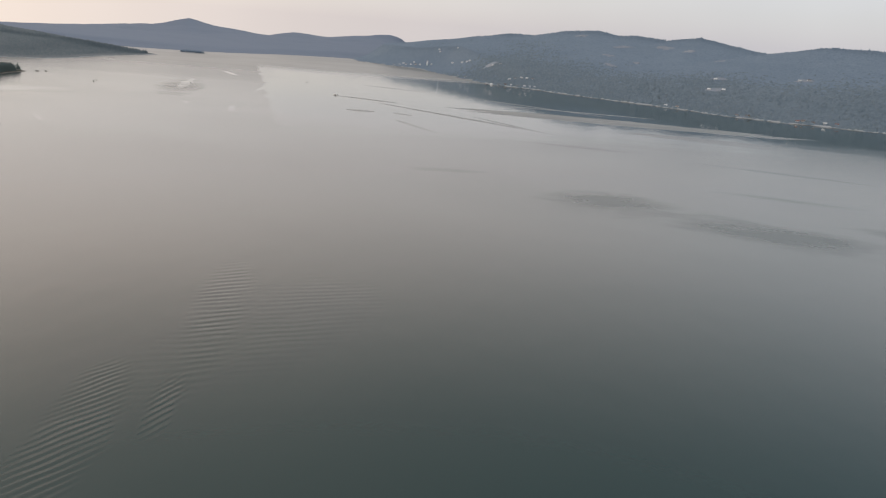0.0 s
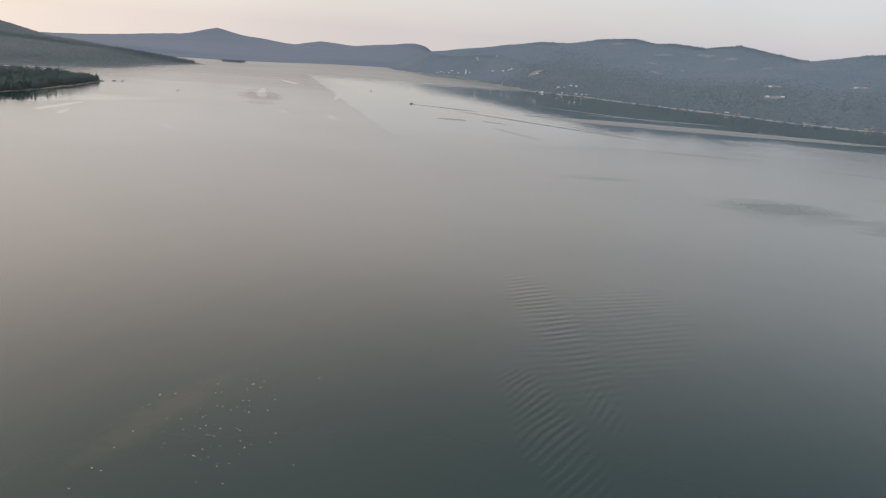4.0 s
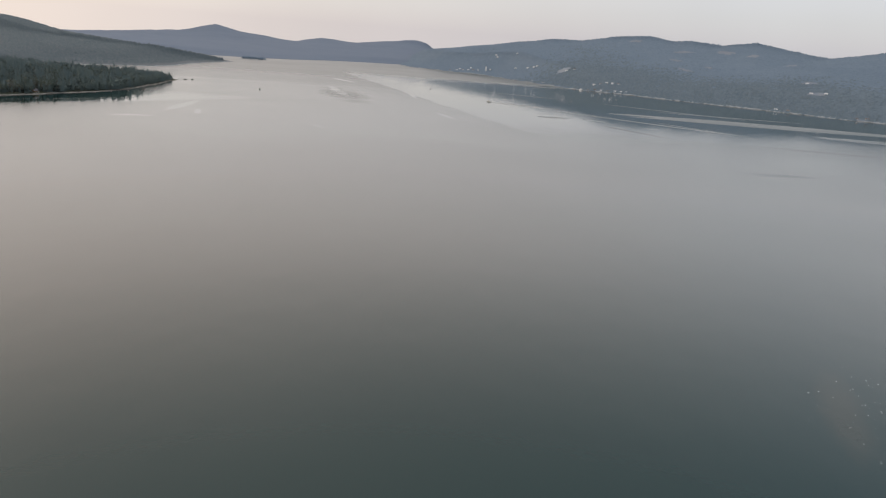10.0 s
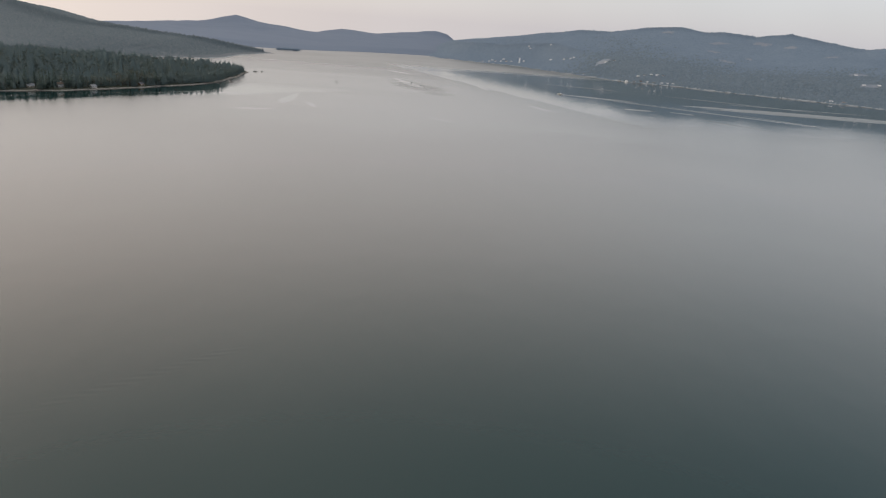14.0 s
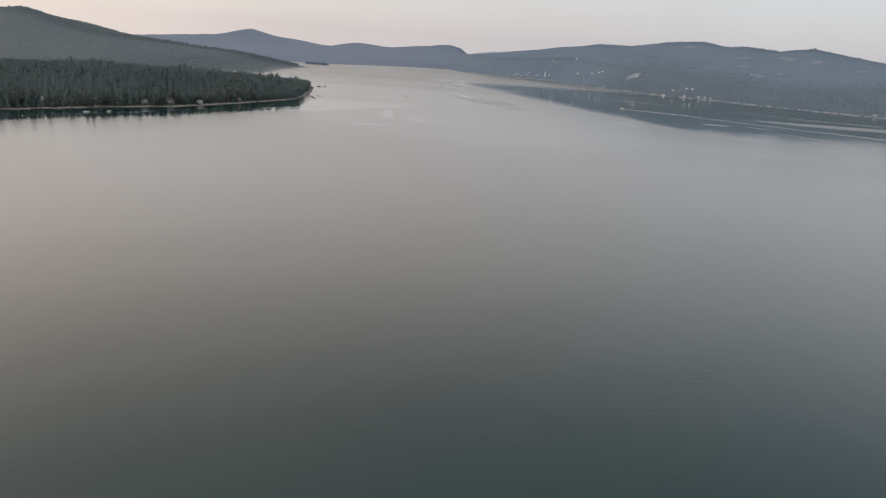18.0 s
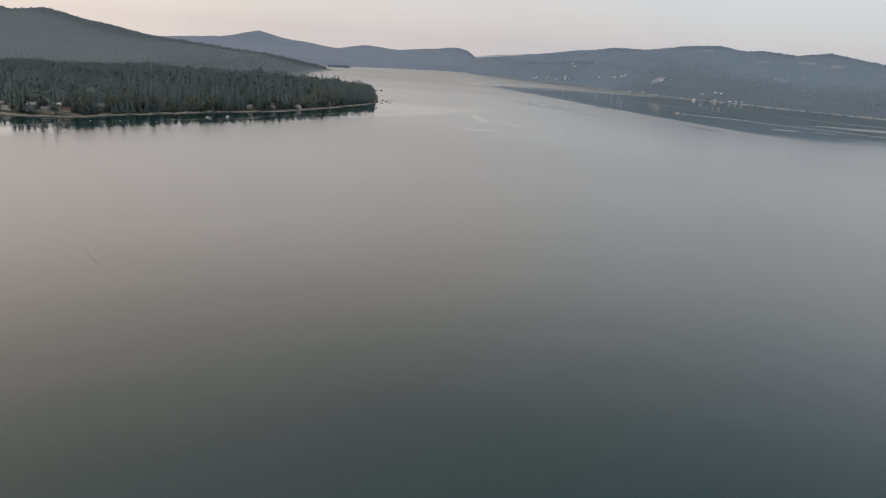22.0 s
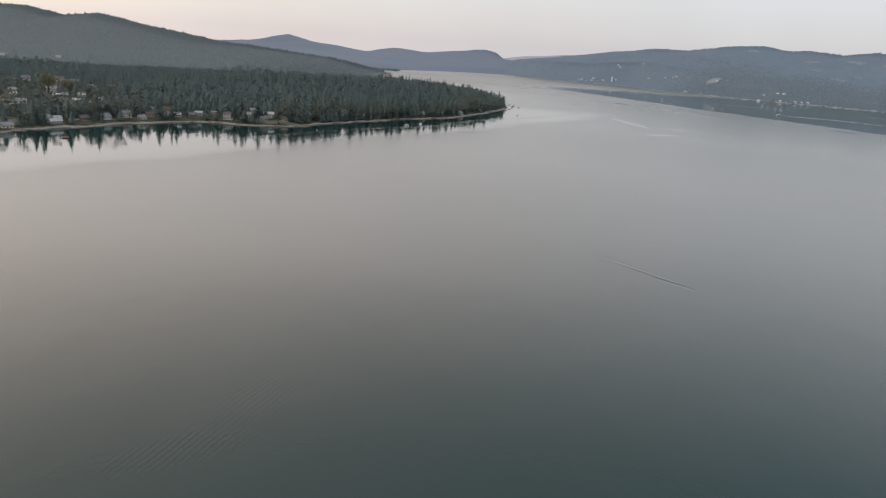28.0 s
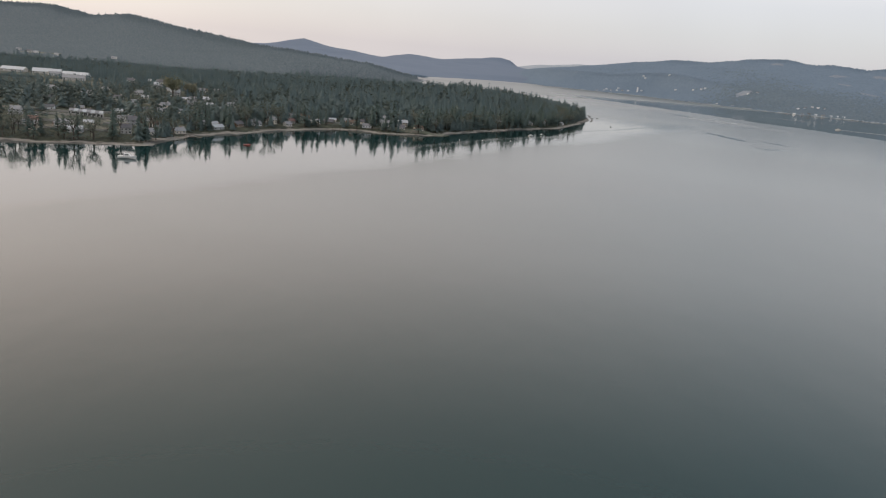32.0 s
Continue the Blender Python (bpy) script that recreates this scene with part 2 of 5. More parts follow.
def water_material():
    k = Mat("inlet_water", 0.05, 0.0, 1.46)
    big = k.noise(k.coords(), 0.0035, 3)
    place = k.n.new("ShaderNodeSeparateXYZ")
    k.l.new(k.coords(), place.inputs[0])
    east, north = place.outputs["X"], place.outputs["Y"]
    body = k.mix(big, (0.008, 0.035, 0.035), (0.012, 0.042, 0.042))
    drawn = k.math("SUBTRACT", k.noise(k.coords((0.16, 1.3, 1), 38), 0.016, 6, 0.68, 0.4), 0.5)
    drawn_flat = k.math("SUBTRACT", k.noise(k.coords((0.16, 1.3, 1), 6), 0.016, 6, 0.68, 0.4), 0.5)
    curdled = k.math("SUBTRACT", k.noise(k.coords((0.6, 1.3, 1), 12), 0.022, 6, 0.7, 0.6), 0.5)

    def oval(cx, cy, rx, ry, turn):
        """0 in the middle of an ellipse, 1 on its rim."""
        c, q = math.cos(radians(turn)), math.sin(radians(turn))
        dx, dy = k.math("SUBTRACT", east, cx), k.math("SUBTRACT", north, cy)
        u = k.math("ADD", k.math("MULTIPLY", dx, c / rx), k.math("MULTIPLY", dy, q / rx))
        v = k.math("ADD", k.math("MULTIPLY", dx, -q / ry), k.math("MULTIPLY", dy, c / ry))
        return k.math("ADD", k.math("MULTIPLY", u, u), k.math("MULTIPLY", v, v))

    def streaks(rows, torn, ragged, inner, outer):
        """The union of long slicks, each from end to end with its half width."""
        out = None
        for x0, y0, x1, y1, half in rows:
            r = oval((x0 + x1) / 2, (y0 + y1) / 2, math.hypot(x1 - x0, y1 - y0) / 2, half, math.degrees(math.atan2(y1 - y0, x1 - x0)))
            one = k.ramp(k.math("ADD", r, k.math("MULTIPLY", torn, ragged)), (inner, 1.0), (outer, 0.0))
            out = one if out is None else k.math("MAXIMUM", out, one)
        return out

    # a faint cloud of silt near the surface
    sr = k.math("ADD", oval(-225, 162, 8, 34, -18), k.math("MULTIPLY", k.math("SUBTRACT", k.noise(k.coords(), 0.12, 5, 0.65), 0.5), 1.6))
    k.set("Base Color", k.mix(k.ramp(sr, (0.1, 0.40), (1.0, 0.0)), body, (0.075, 0.075, 0.058)))
    wander = k.noise(k.coords((0.5, 1, 1), 20), 0.006, 4, 0.6, 0.5)
    # the calm water under the east shore: a crisp edge along the main channel, a soft one to seaward
    edge = k.math("ADD", k.math("SUBTRACT", east, -640.0), k.math("MULTIPLY", k.math("SUBTRACT", north, 1930.0), 0.352))
    edge = k.math("ADD", edge, k.math("MULTIPLY", drawn, 38.0))
    edge = k.ramp(k.math("DIVIDE", k.math("ADD", edge, 100.0), 200.0), (0.48, 0.0), (0.53, 0.72), (0.85, 1.0))
    seaward = k.math("SUBTRACT", k.math("SUBTRACT", north, 870.0), k.math("MULTIPLY", k.math("ADD", east, 270.0), 0.26))
    seaward = k.math("ADD", seaward, k.math("MULTIPLY", drawn_flat, 260.0))
    seaward = k.ramp(k.math("DIVIDE", k.math("ADD", seaward, 200.0), 600.0), (0.20, 0.0), (0.62, 1.0))
    upper = k.ramp(k.math("DIVIDE", k.math("ADD", north, k.math("MULTIPLY", drawn, 500.0)), 3000.0), (0.44, 1.0), (0.58, 0.86), (0.68, 0.8), (0.75, 0.0))
    lee_east = k.math("MULTIPLY", k.math("MULTIPLY", k.math("MULTIPLY", edge, seaward), upper), k.ramp(drawn_flat, (0.0, 0.96), (0.16, 0.78)))
    # ruffled lanes inside it
    lane = streaks(((-95, 1282, 520, 1215, 58), (190, 1105, 620, 1010, 36)), drawn_flat, 2.2, 0.6, 0.9)
    lane = k.math("MAXIMUM", lane, streaks(((-310, 1355, -165, 1290, 13), (-235, 1295, 120, 972, 9), (-162, 1122, -118, 1092, 7), (-146, 1036, -66, 904, 7),
                                            (-100, 1585, 240, 1322, 6), (-20, 1420, 330, 1385, 8), (-40, 1168, 75, 1010, 5), (-450, 2262, -80, 2190, 20),
                                            (-330, 1700, -120, 1600, 7)), drawn, 1.3, 0.55, 0.95))
    lane = k.math("MAXIMUM", lane, streaks(((-236, 1112, -180, 1112, 15),), curdled, 1.4, 0.6, 0.9))
    # calm slivers left in the ruffled water beside it
    sliver = streaks(((-640, 1500, -552, 1225, 13), (-392, 1056, -358, 962, 6), (-466, 1056, -442, 1012, 5), (-534, 800, -484, 738, 4),
                      (-700, 1822, -610, 1680, 9), (-722, 975, -706, 815, 9), (-742, 738, -690, 758, 8), (-682, 862, -660, 800, 5),
                      (-470, 1500, -440, 1300, 7), (-500, 1660, -470, 1500, 8), (-575, 1890, -520, 1700, 9)), drawn, 2.0, 0.35, 0.85)
    sliver = k.math("MULTIPLY", sliver, 0.72)
    # distance off the headland's shore
    lee = k.math("SUBTRACT", k.math("MULTIPLY", k.math("ADD", east, 1322.0), 0.831), k.math("MULTIPLY", k.math("SUBTRACT", north, 358.0), 0.557))
    lee = k.math("ADD", lee, k.math("MULTIPLY", k.math("SUBTRACT", wander, 0.5), 60.0))
    lee_far = k.ramp(k.math("DIVIDE", north, 3000.0), (0.30, 1.0), (0.37, 0.0))
    lee_west = k.math("MULTIPLY", k.ramp(k.math("DIVIDE", lee, 400.0), (0.31, 1.0), (0.40, 0.0)), lee_far)
    stripe = k.ramp(k.math("DIVIDE", k.math("ADD", lee, k.math("MULTIPLY", drawn, 22.0)), 400.0), (0.262, 0.0), (0.27, 0.45), (0.280, 0.45), (0.288, 0.0), (0.312, 0.0), (0.318, 0.35), (0.326, 0.0))
    lane = k.math("MAXIMUM", lane, k.math("MULTIPLY", k.math("MULTIPLY", stripe, lee_far), k.ramp(k.math("DIVIDE", north, 1000.0), (0.40, 0.0), (0.50, 1.0))))
    lane = k.math("MULTIPLY", lane, k.math("MAXIMUM", lee_east, lee_west))
    calm = k.math("MULTIPLY", k.math("MAXIMUM", k.math("MAXIMUM", lee_east, lee_west), sliver), k.math("SUBTRACT", 1.0, lane))
    # cat's paws: rough dark patches off the calm water, and rough bright ones far up the channel
    paws = None
    for cx, cy, rx, ry, turn in ((98, 562, 62, 50, 0), (205, 500, 95, 44, -20), (330, 520, 60, 22, -25)):
        r = k.math("ADD", oval(cx, cy, rx, ry, turn), k.math("MULTIPLY", curdled, 2.6))
        one = k.ramp(r, (0.0, 0.55), (1.3, 0.0))
        paws = one if paws is None else k.math("MAXIMUM", paws, one)
    paws = k.math("MAXIMUM", paws, k.math("MULTIPLY", streaks(((-90, 640, 0, 652, 13), (215, 840, 450, 755, 9), (185, 660, 340, 620, 10), (30, 900, 190, 870, 8)), curdled, 2.2, 0.1, 1.2), 0.25))
    bright = streaks(((-625, 1440, -520, 1130, 44),), drawn_flat, 4.0, 0.0, 1.3)
    rough = k.math("MULTIPLY", k.math("SUBTRACT", 1.0, calm), 0.13)
    rough = k.math("ADD", rough, k.math("MULTIPLY", lane, 0.15))
    far_off = k.ramp(k.math("DIVIDE", north, 3000.0), (0.46, 0.0), (0.68, 1.0))
    rough = k.math("ADD", rough, k.math("MULTIPLY", k.math("MULTIPLY", far_off, k.math("SUBTRACT", 1.0, calm)), 0.12))
    rough = k.math("ADD", rough, k.math("MULTIPLY", paws, 0.21))
    rough = k.math("ADD", rough, k.math("MULTIPLY", bright, 0.12))
    mottle = k.noise(k.coords((0.5, 1, 1), 20), 0.0022, 5, 0.6, 0.6)
    rough = k.math("ADD", rough, k.math("MULTIPLY", k.ramp(mottle, (0.4, 0.0), (0.62, 1.0)), k.math("MULTIPLY", k.math("SUBTRACT", 1.0, calm), 0.045)))
    k.set("Roughness", k.math("ADD", rough, k.math("SUBTRACT", 0.028, k.math("MULTIPLY", calm, 0.014))))
    small = k.noise(k.coords(), 0.7, 4, 0.6)
    swell = k.noise(k.coords((1, 0.6, 1), 35), 0.06, 3, 0.5)
    n = k.bump(small, 0.06, 0.25)
    n = k.bump(swell, 0.05, 2.0, n)
    # a boat's old wake: trains of short waves in two narrow stretches; place, half sizes, turn, wavelength, height, way of the waves
    wob = k.math("MULTIPLY", k.math("SUBTRACT", k.noise(k.coords(), 0.025, 2), 0.5), 7.0)
    broken = k.ramp(k.noise(k.coords(), 0.045, 3), (0.30, 0.35), (0.55, 1.0))
    for cx, cy, rx, ry, turn, length, lift, way in ((-105, 268, 15, 80, 15, 4.6, 0.025, 120), (-78, 262, 34, 95, -22, 4.8, 0.011, 112), (-112, 172, 13, 52, 14, 2.9, 0.036, 148),
                                                    (-94, 192, 6, 24, 12, 2.7, 0.030, 158), (-119, 385, 8, 60, 0, 4.4, 0.014, 118), (-886, 199, 2.2, 30, 33, 4.4, 0.085, 38),
                                                    (-560, 126, 2.6, 46, -41, 2.6, 0.009, 108), (-998, 79, 11, 30, -29, 1.3, 0.0065, 163), (-1006, 441, 2.2, 22, 28, 4.2, 0.04, 50)):
        inside = k.ramp(oval(cx, cy, rx, ry, turn), (0.0, 1.0), (1.0, 0.0))
        phase = k.math("ADD", k.math("MULTIPLY", east, math.cos(radians(way))), k.math("MULTIPLY", north, math.sin(radians(way))))
        wave = k.math("SINE", k.math("MULTIPLY", k.math("ADD", phase, wob), 6.283 / length))
        n = k.bump(k.math("MULTIPLY", k.math("MULTIPLY", wave, broken), inside), 1.0, lift, n)
    k.set("Normal", n)
    return k.m


M_WATER = water_material()


# ---- terrain ----
def mesh_object(name, verts, faces, material, parent=None, smooth=False):
    """One mesh object from arrays of vertices and of triangles or quads."""
    verts, faces = np.asarray(verts, np.float32), np.asarray(faces, np.int32)
    me = bpy.data.meshes.new(name)
    k = faces.shape[1]
    me.vertices.add(len(verts))
    me.vertices.foreach_set("co", verts.ravel())
    me.loops.add(faces.size)
    me.loops.foreach_set("vertex_index", faces.ravel())
    me.polygons.add(len(faces))
    me.polygons.foreach_set("loop_start", np.arange(0, faces.size, k, dtype=np.int32))
    me.polygons.foreach_set("loop_total", np.full(len(faces), k, np.int32))
    me.update(calc_edges=True)
    if smooth:
        me.polygons.foreach_set("use_smooth", np.ones(len(faces), bool))
    me.materials.append(material)
    ob = new(name, me)
    if parent is not None:
        ob.parent = parent
    return ob


def value_noise(x, y, size, seed):
    """Smooth noise from -1 to 1 on arrays, with cells of that size."""
    r = np.random.RandomState(seed).rand(64, 64) * 2 - 1
    u, v = x / size, y / size
    i, j = np.floor(u).astype(int), np.floor(v).astype(int)
    a, b = u - i, v - j
    a, b = a * a * (3 - 2 * a), b * b * (3 - 2 * b)
    g = lambda p, q: r[p % 64, q % 64]
    return (g(i, j) * (1 - a) + g(i + 1, j) * a) * (1 - b) + (g(i, j + 1) * (1 - a) + g(i + 1, j + 1) * a) * b


def fractal(x, y, size, seed, octaves=4):
    return sum(value_noise(x, y, size / 2**n, seed + n) / 2**n for n in range(octaves))


def line_distance(x, y, line):
    """The distance to a polyline, and the height (third number) at the nearest place of it."""
    best, high = np.full(x.shape, 1e9), np.zeros(x.shape)
    for (ax, ay, ah), (bx, by, bh) in zip(line, line[1:]):
        s = np.clip(((x - ax) * (bx - ax) + (y - ay) * (by - ay)) / ((bx - ax)**2 + (by - ay)**2 + 1e-9), 0, 1)
        d = np.hypot(x - ax - s * (bx - ax), y - ay - s * (by - ay))
        near = d < best
        best, high = np.where(near, d, best), np.where(near, ah + s * (bh - ah), high)
    return best, high


def shore_distance(x, y, shore):
    """Metres inland of a closed shoreline; negative on the water."""
    inside, best = np.zeros(x.shape, bool), np.full(x.shape, 1e9)
    for (ax, ay), (bx, by) in zip(shore, shore[1:] + shore[:1]):
        s = np.clip(((x - ax) * (bx - ax) + (y - ay) * (by - ay)) / ((bx - ax)**2 + (by - ay)**2 + 1e-9), 0, 1)
        best = np.minimum(best, np.hypot(x - ax - s * (bx - ax), y - ay - s * (by - ay)))
        inside ^= ((ay > y) != (by > y)) & (x < (bx - ax) * (y - ay) / (by - ay + 1e-9) + ax)
    return np.where(inside, best, -best)


class Land:
    """Land inside a shoreline: a bank, a gentle rise, and ridges given as crest line, half width and sharpness."""

    def __init__(self, shore, ridges, bank=3.0, rise=0.05, plateau=14.0, rough=3.0, seed=3, ragged=8.0, folded=True):
        self.shore, self.ridges, self.seed, self.ragged = shore, ridges, seed, ragged
        self.bank, self.rise, self.plateau, self.rough, self.folded = bank, rise, plateau, rough, folded

    def inland(self, x, y):
        return shore_distance(x, y, self.shore) + self.ragged * fractal(x, y, 60, self.seed + 40, 3) * 0.6

    def height(self, x, y):
        d, even = self.inland(x, y), shore_distance(x, y, self.shore)
        z = np.clip(d * (0.17 + 0.08 * value_noise(x, y, 70, self.seed + 60)), -5, self.bank) + np.minimum(np.maximum(even - 12, 0) * self.rise, self.plateau)
        up = np.clip(even / 160, 0, 1)
        for line, wide, sharp in self.ridges:
            lift = np.zeros(x.shape)
            total = blend = 0.0
            for piece in zip(line, line[1:]):
                away, high = line_distance(x, y, list(piece))
                lift = np.maximum(lift, high * np.clip(1 - away / wide, 0, 1)**sharp)
                total, blend = total + high / (away + 12)**4, blend + 1 / (away + 12)**4
            if not self.folded:
                lift = total / blend * np.clip(1 - line_distance(x, y, line)[0] / wide, 0, 1)**sharp
            z = np.maximum(z, np.minimum(lift, z + lift * up) * up + z * (1 - up))
        return z + np.clip(d / 60, 0, 1) * self.rough * fractal(x, y, 150, self.seed) * np.clip(z / 25, 0.2, 2.5)

    def mesh(self, name, xs, ys, step, material):
        x, y = np.meshgrid(xs, ys, indexing="ij")
        z, d = self.height(x, y), self.inland(x, y)
        n, m = x.shape
        i = np.arange(n * m).reshape(n, m)
        quads = np.stack([i[:-1, :-1], i[1:, :-1], i[1:, 1:], i[:-1, 1:]], -1).reshape(-1, 4)
        quads = quads[(d.ravel()[quads] > -step * 1.5).any(1)]
        used, back = np.unique(quads, return_inverse=True)
        verts = np.stack([x.ravel(), y.ravel(), z.ravel()], 1)[used]
        ob = mesh_object(name, verts, back.reshape(-1, 4), material)
        ob.data.polygons.foreach_set("use_smooth", np.ones(len(ob.data.polygons), bool))
        return ob


WEST_SHORE = [(-3400, 60), (-2300, 200), (-1700, 290), (-1450, 335), (-1322, 360), (-1256, 391), (-1249, 450), (-1228, 485),
              (-1199, 540), (-1166, 571), (-1120, 567), (-1094, 574), (-1061, 628), (-1011, 708), (-946, 785), (-902, 890),
              (-870, 985), (-858, 1050), (-872, 1150), (-888, 1260), (-903, 1345), (-985, 1342), (-1085, 1330), (-1190, 1345), (-1270, 1420), (-1275, 1540), (-1190, 1660), (-1120, 1760), (-1112, 1872),
              (-1140, 2030), (-1135, 2200), (-1125, 2372), (-1300, 2470), (-1600, 2560), (-2100, 2800), (-3400, 3000)]
WEST = Land(WEST_SHORE, [
    ([(-3400, 2750, 124), (-2460, 2600, 136), (-2290, 2530, 110), (-2130, 2460, 122), (-1860, 2210, 86), (-1589, 1990, 59),
      (-1400, 2060, 37), (-1304, 2130, 33), (-1165, 2330, 23)], 900, 1.3),
    ([(-2000, 900, 4), (-1560, 850, 8), (-1400, 900, 14), (-1150, 960, 22), (-960, 1060, 21), (-920, 1150, 18)], 260, 0.8)],
    bank=2.2, rise=0.055, plateau=9.0, rough=0.8, seed=3, ragged=5)
EAST_SHORE = [(-690, 3420), (-600, 3150), (-420, 2950), (-300, 2850), (-200, 2560), (-95, 2320), (-15, 2120), (75, 2080), (180, 1960),
              (290, 1840), (428, 1712), (512, 1600), (618, 1536), (783, 1482), (1200, 1380), (2300, 1200), (3200, 1200), (3200, 4400),
              (-200, 4700), (-760, 4500), (-780, 3900)]
EAST = Land(EAST_SHORE, [
    ([(-640, 4250, 52), (-400, 3880, 70), (-94, 3600, 140), (38, 3500, 162), (164, 3346, 159), (274, 3188, 181), (408, 3123, 194), (480, 3062, 175),
      (540, 3002, 180), (647, 2930, 169), (763, 2890, 188), (858, 2770, 163), (937, 2638, 141), (1017, 2555, 148), (1071, 2478, 174),
      (1191, 2368, 171), (1700, 2200, 190), (3200, 2100, 200)], 1250, 1.25)],
    bank=2.5, rise=0.03, plateau=12.0, rough=1.0, seed=11, ragged=10)
FAR_SHORE = [(-3600, 2950), (-2200, 2870), (-1700, 2830), (-1379, 2850), (-1217, 2900), (-1100, 3020), (-972, 3255), (-800, 3400),
             (-620, 3440), (-450, 3500), (100, 3900), (400, 4830), (-3600, 4830)]
FAR = Land(FAR_SHORE, [
    ([(-3600, 3100, 50), (-2300, 3270, 50), (-2150, 3724, 55), (-2140, 3958, 52), (-2060, 4336, 85), (-1924, 4469, 130),
      (-1773, 4494, 98), (-1444, 4472, 66), (-1275, 4503, 94), (-1071, 4545, 83), (-868, 4609, 102), (-701, 4682, 124),
      (-640, 4660, 110), (-580, 4640, 70), (-450, 4600, 58), (200, 4600, 60)], 1500, 1.1)],
    bank=3, rise=0.02, plateau=12, rough=1.5, seed=21, ragged=12, folded=False)
BACK_SHORE = [(-1000, 4480), (900, 4480), (900, 5150), (-1000, 5150)]
BACK = Land(BACK_SHORE, [([(-700, 4850, 66), (-590, 4840, 76), (-423, 4840, 100), (-164, 4840, 126), (500, 4840, 130)], 300, 0.6)],
            bank=3, rise=0.02, plateau=8, rough=1.0, seed=31, ragged=6)

# the range's blue is distance haze, put into the base colour
k = Mat("far_forest_painted_haze", 1.0)
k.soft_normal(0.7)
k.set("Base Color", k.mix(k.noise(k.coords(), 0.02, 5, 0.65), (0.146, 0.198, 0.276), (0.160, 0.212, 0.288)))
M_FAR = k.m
# pale blue here is thick haze painted onto the ridge
k = Mat("back_ridge_painted_haze", 1.0)
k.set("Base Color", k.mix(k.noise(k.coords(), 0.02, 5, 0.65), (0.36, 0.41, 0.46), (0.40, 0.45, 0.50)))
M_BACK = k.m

ground_west = tagged(WEST.mesh("ground_west", np.r_[-3400:-1500:20, -1500:-836:4], np.r_[40:320:10, 320:1100:4, 1100:1600:8, 1600:3020:20], 8,
                               M_GROUND_W),
                     "wooded headland and low hill with brush and meadow openings", "land", kind="structure")
ground_west.data.materials.append(M_GROUND_NW)
middles = np.zeros(len(ground_west.data.polygons) * 3, np.float32)
ground_west.data.polygons.foreach_get("center", middles)


def hill_side(x, y):
    """Where the headland's own wood gives way to the even, haze-tinted forest behind."""
    return y > 1110 + 70 * fractal(x, y, 200, 131, 3) + 1.1 * np.maximum(0, x + 1510)


ground_west.data.polygons.foreach_set("material_index", hill_side(middles[0::3].astype(float), middles[1::3].astype(float)).astype(np.int32))
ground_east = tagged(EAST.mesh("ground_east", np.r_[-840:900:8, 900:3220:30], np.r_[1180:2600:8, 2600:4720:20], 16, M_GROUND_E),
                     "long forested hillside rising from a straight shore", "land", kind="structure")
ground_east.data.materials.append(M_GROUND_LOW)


def lower_slope(x, y):
    """Mixed wood near the far shore, darker for less painted haze, uneven upper edge."""
    return (EAST.inland(x, y) + 160 * fractal(x, y, 240, 111, 4) < 330 + 120 * np.clip(x / 600, -0.6, 1)) & (x > -120 + 260 * fractal(x, y, 300, 121, 4))


middles = np.zeros(len(ground_east.data.polygons) * 3, np.float32)
ground_east.data.polygons.foreach_get("center", middles)
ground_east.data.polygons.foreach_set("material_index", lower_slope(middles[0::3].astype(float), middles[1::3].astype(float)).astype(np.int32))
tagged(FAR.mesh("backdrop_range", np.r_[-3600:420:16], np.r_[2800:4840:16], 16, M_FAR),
       "forested mountain range across the inlet, blue haze painted into its colour", "mountain range", kind="structure")
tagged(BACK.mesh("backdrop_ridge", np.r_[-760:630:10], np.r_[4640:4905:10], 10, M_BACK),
       "back ridge with pale blue haze painted into its colour", "mountain range", kind="structure")

water = mesh_object("water", [(-4800, -2500, 0), (4800, -2500, 0), (4800, 4890, 0), (-4800, 4890, 0)], [(0, 1, 2, 3)], M_WATER)
tagged(water, "calm grey-green sea inlet reflecting a hazy sky", "water", kind="structure")
ISLET = Land([(-1225, 2735), (-1180, 2722), (-1125, 2735), (-1120, 2755), (-1165, 2772), (-1215, 2765)],
             [([(-1215, 2748, 9), (-1190, 2748, 20), (-1140, 2746, 5)], 40, 0.8)], bank=2, rise=0.1, plateau=4, rough=1, seed=41, ragged=4)
islet = tagged(ISLET.mesh("islet", np.r_[-1245:-1095:4], np.r_[2700:2795:4], 4, M_GROUND_E), "small dark wooded islet in the inlet", "island")


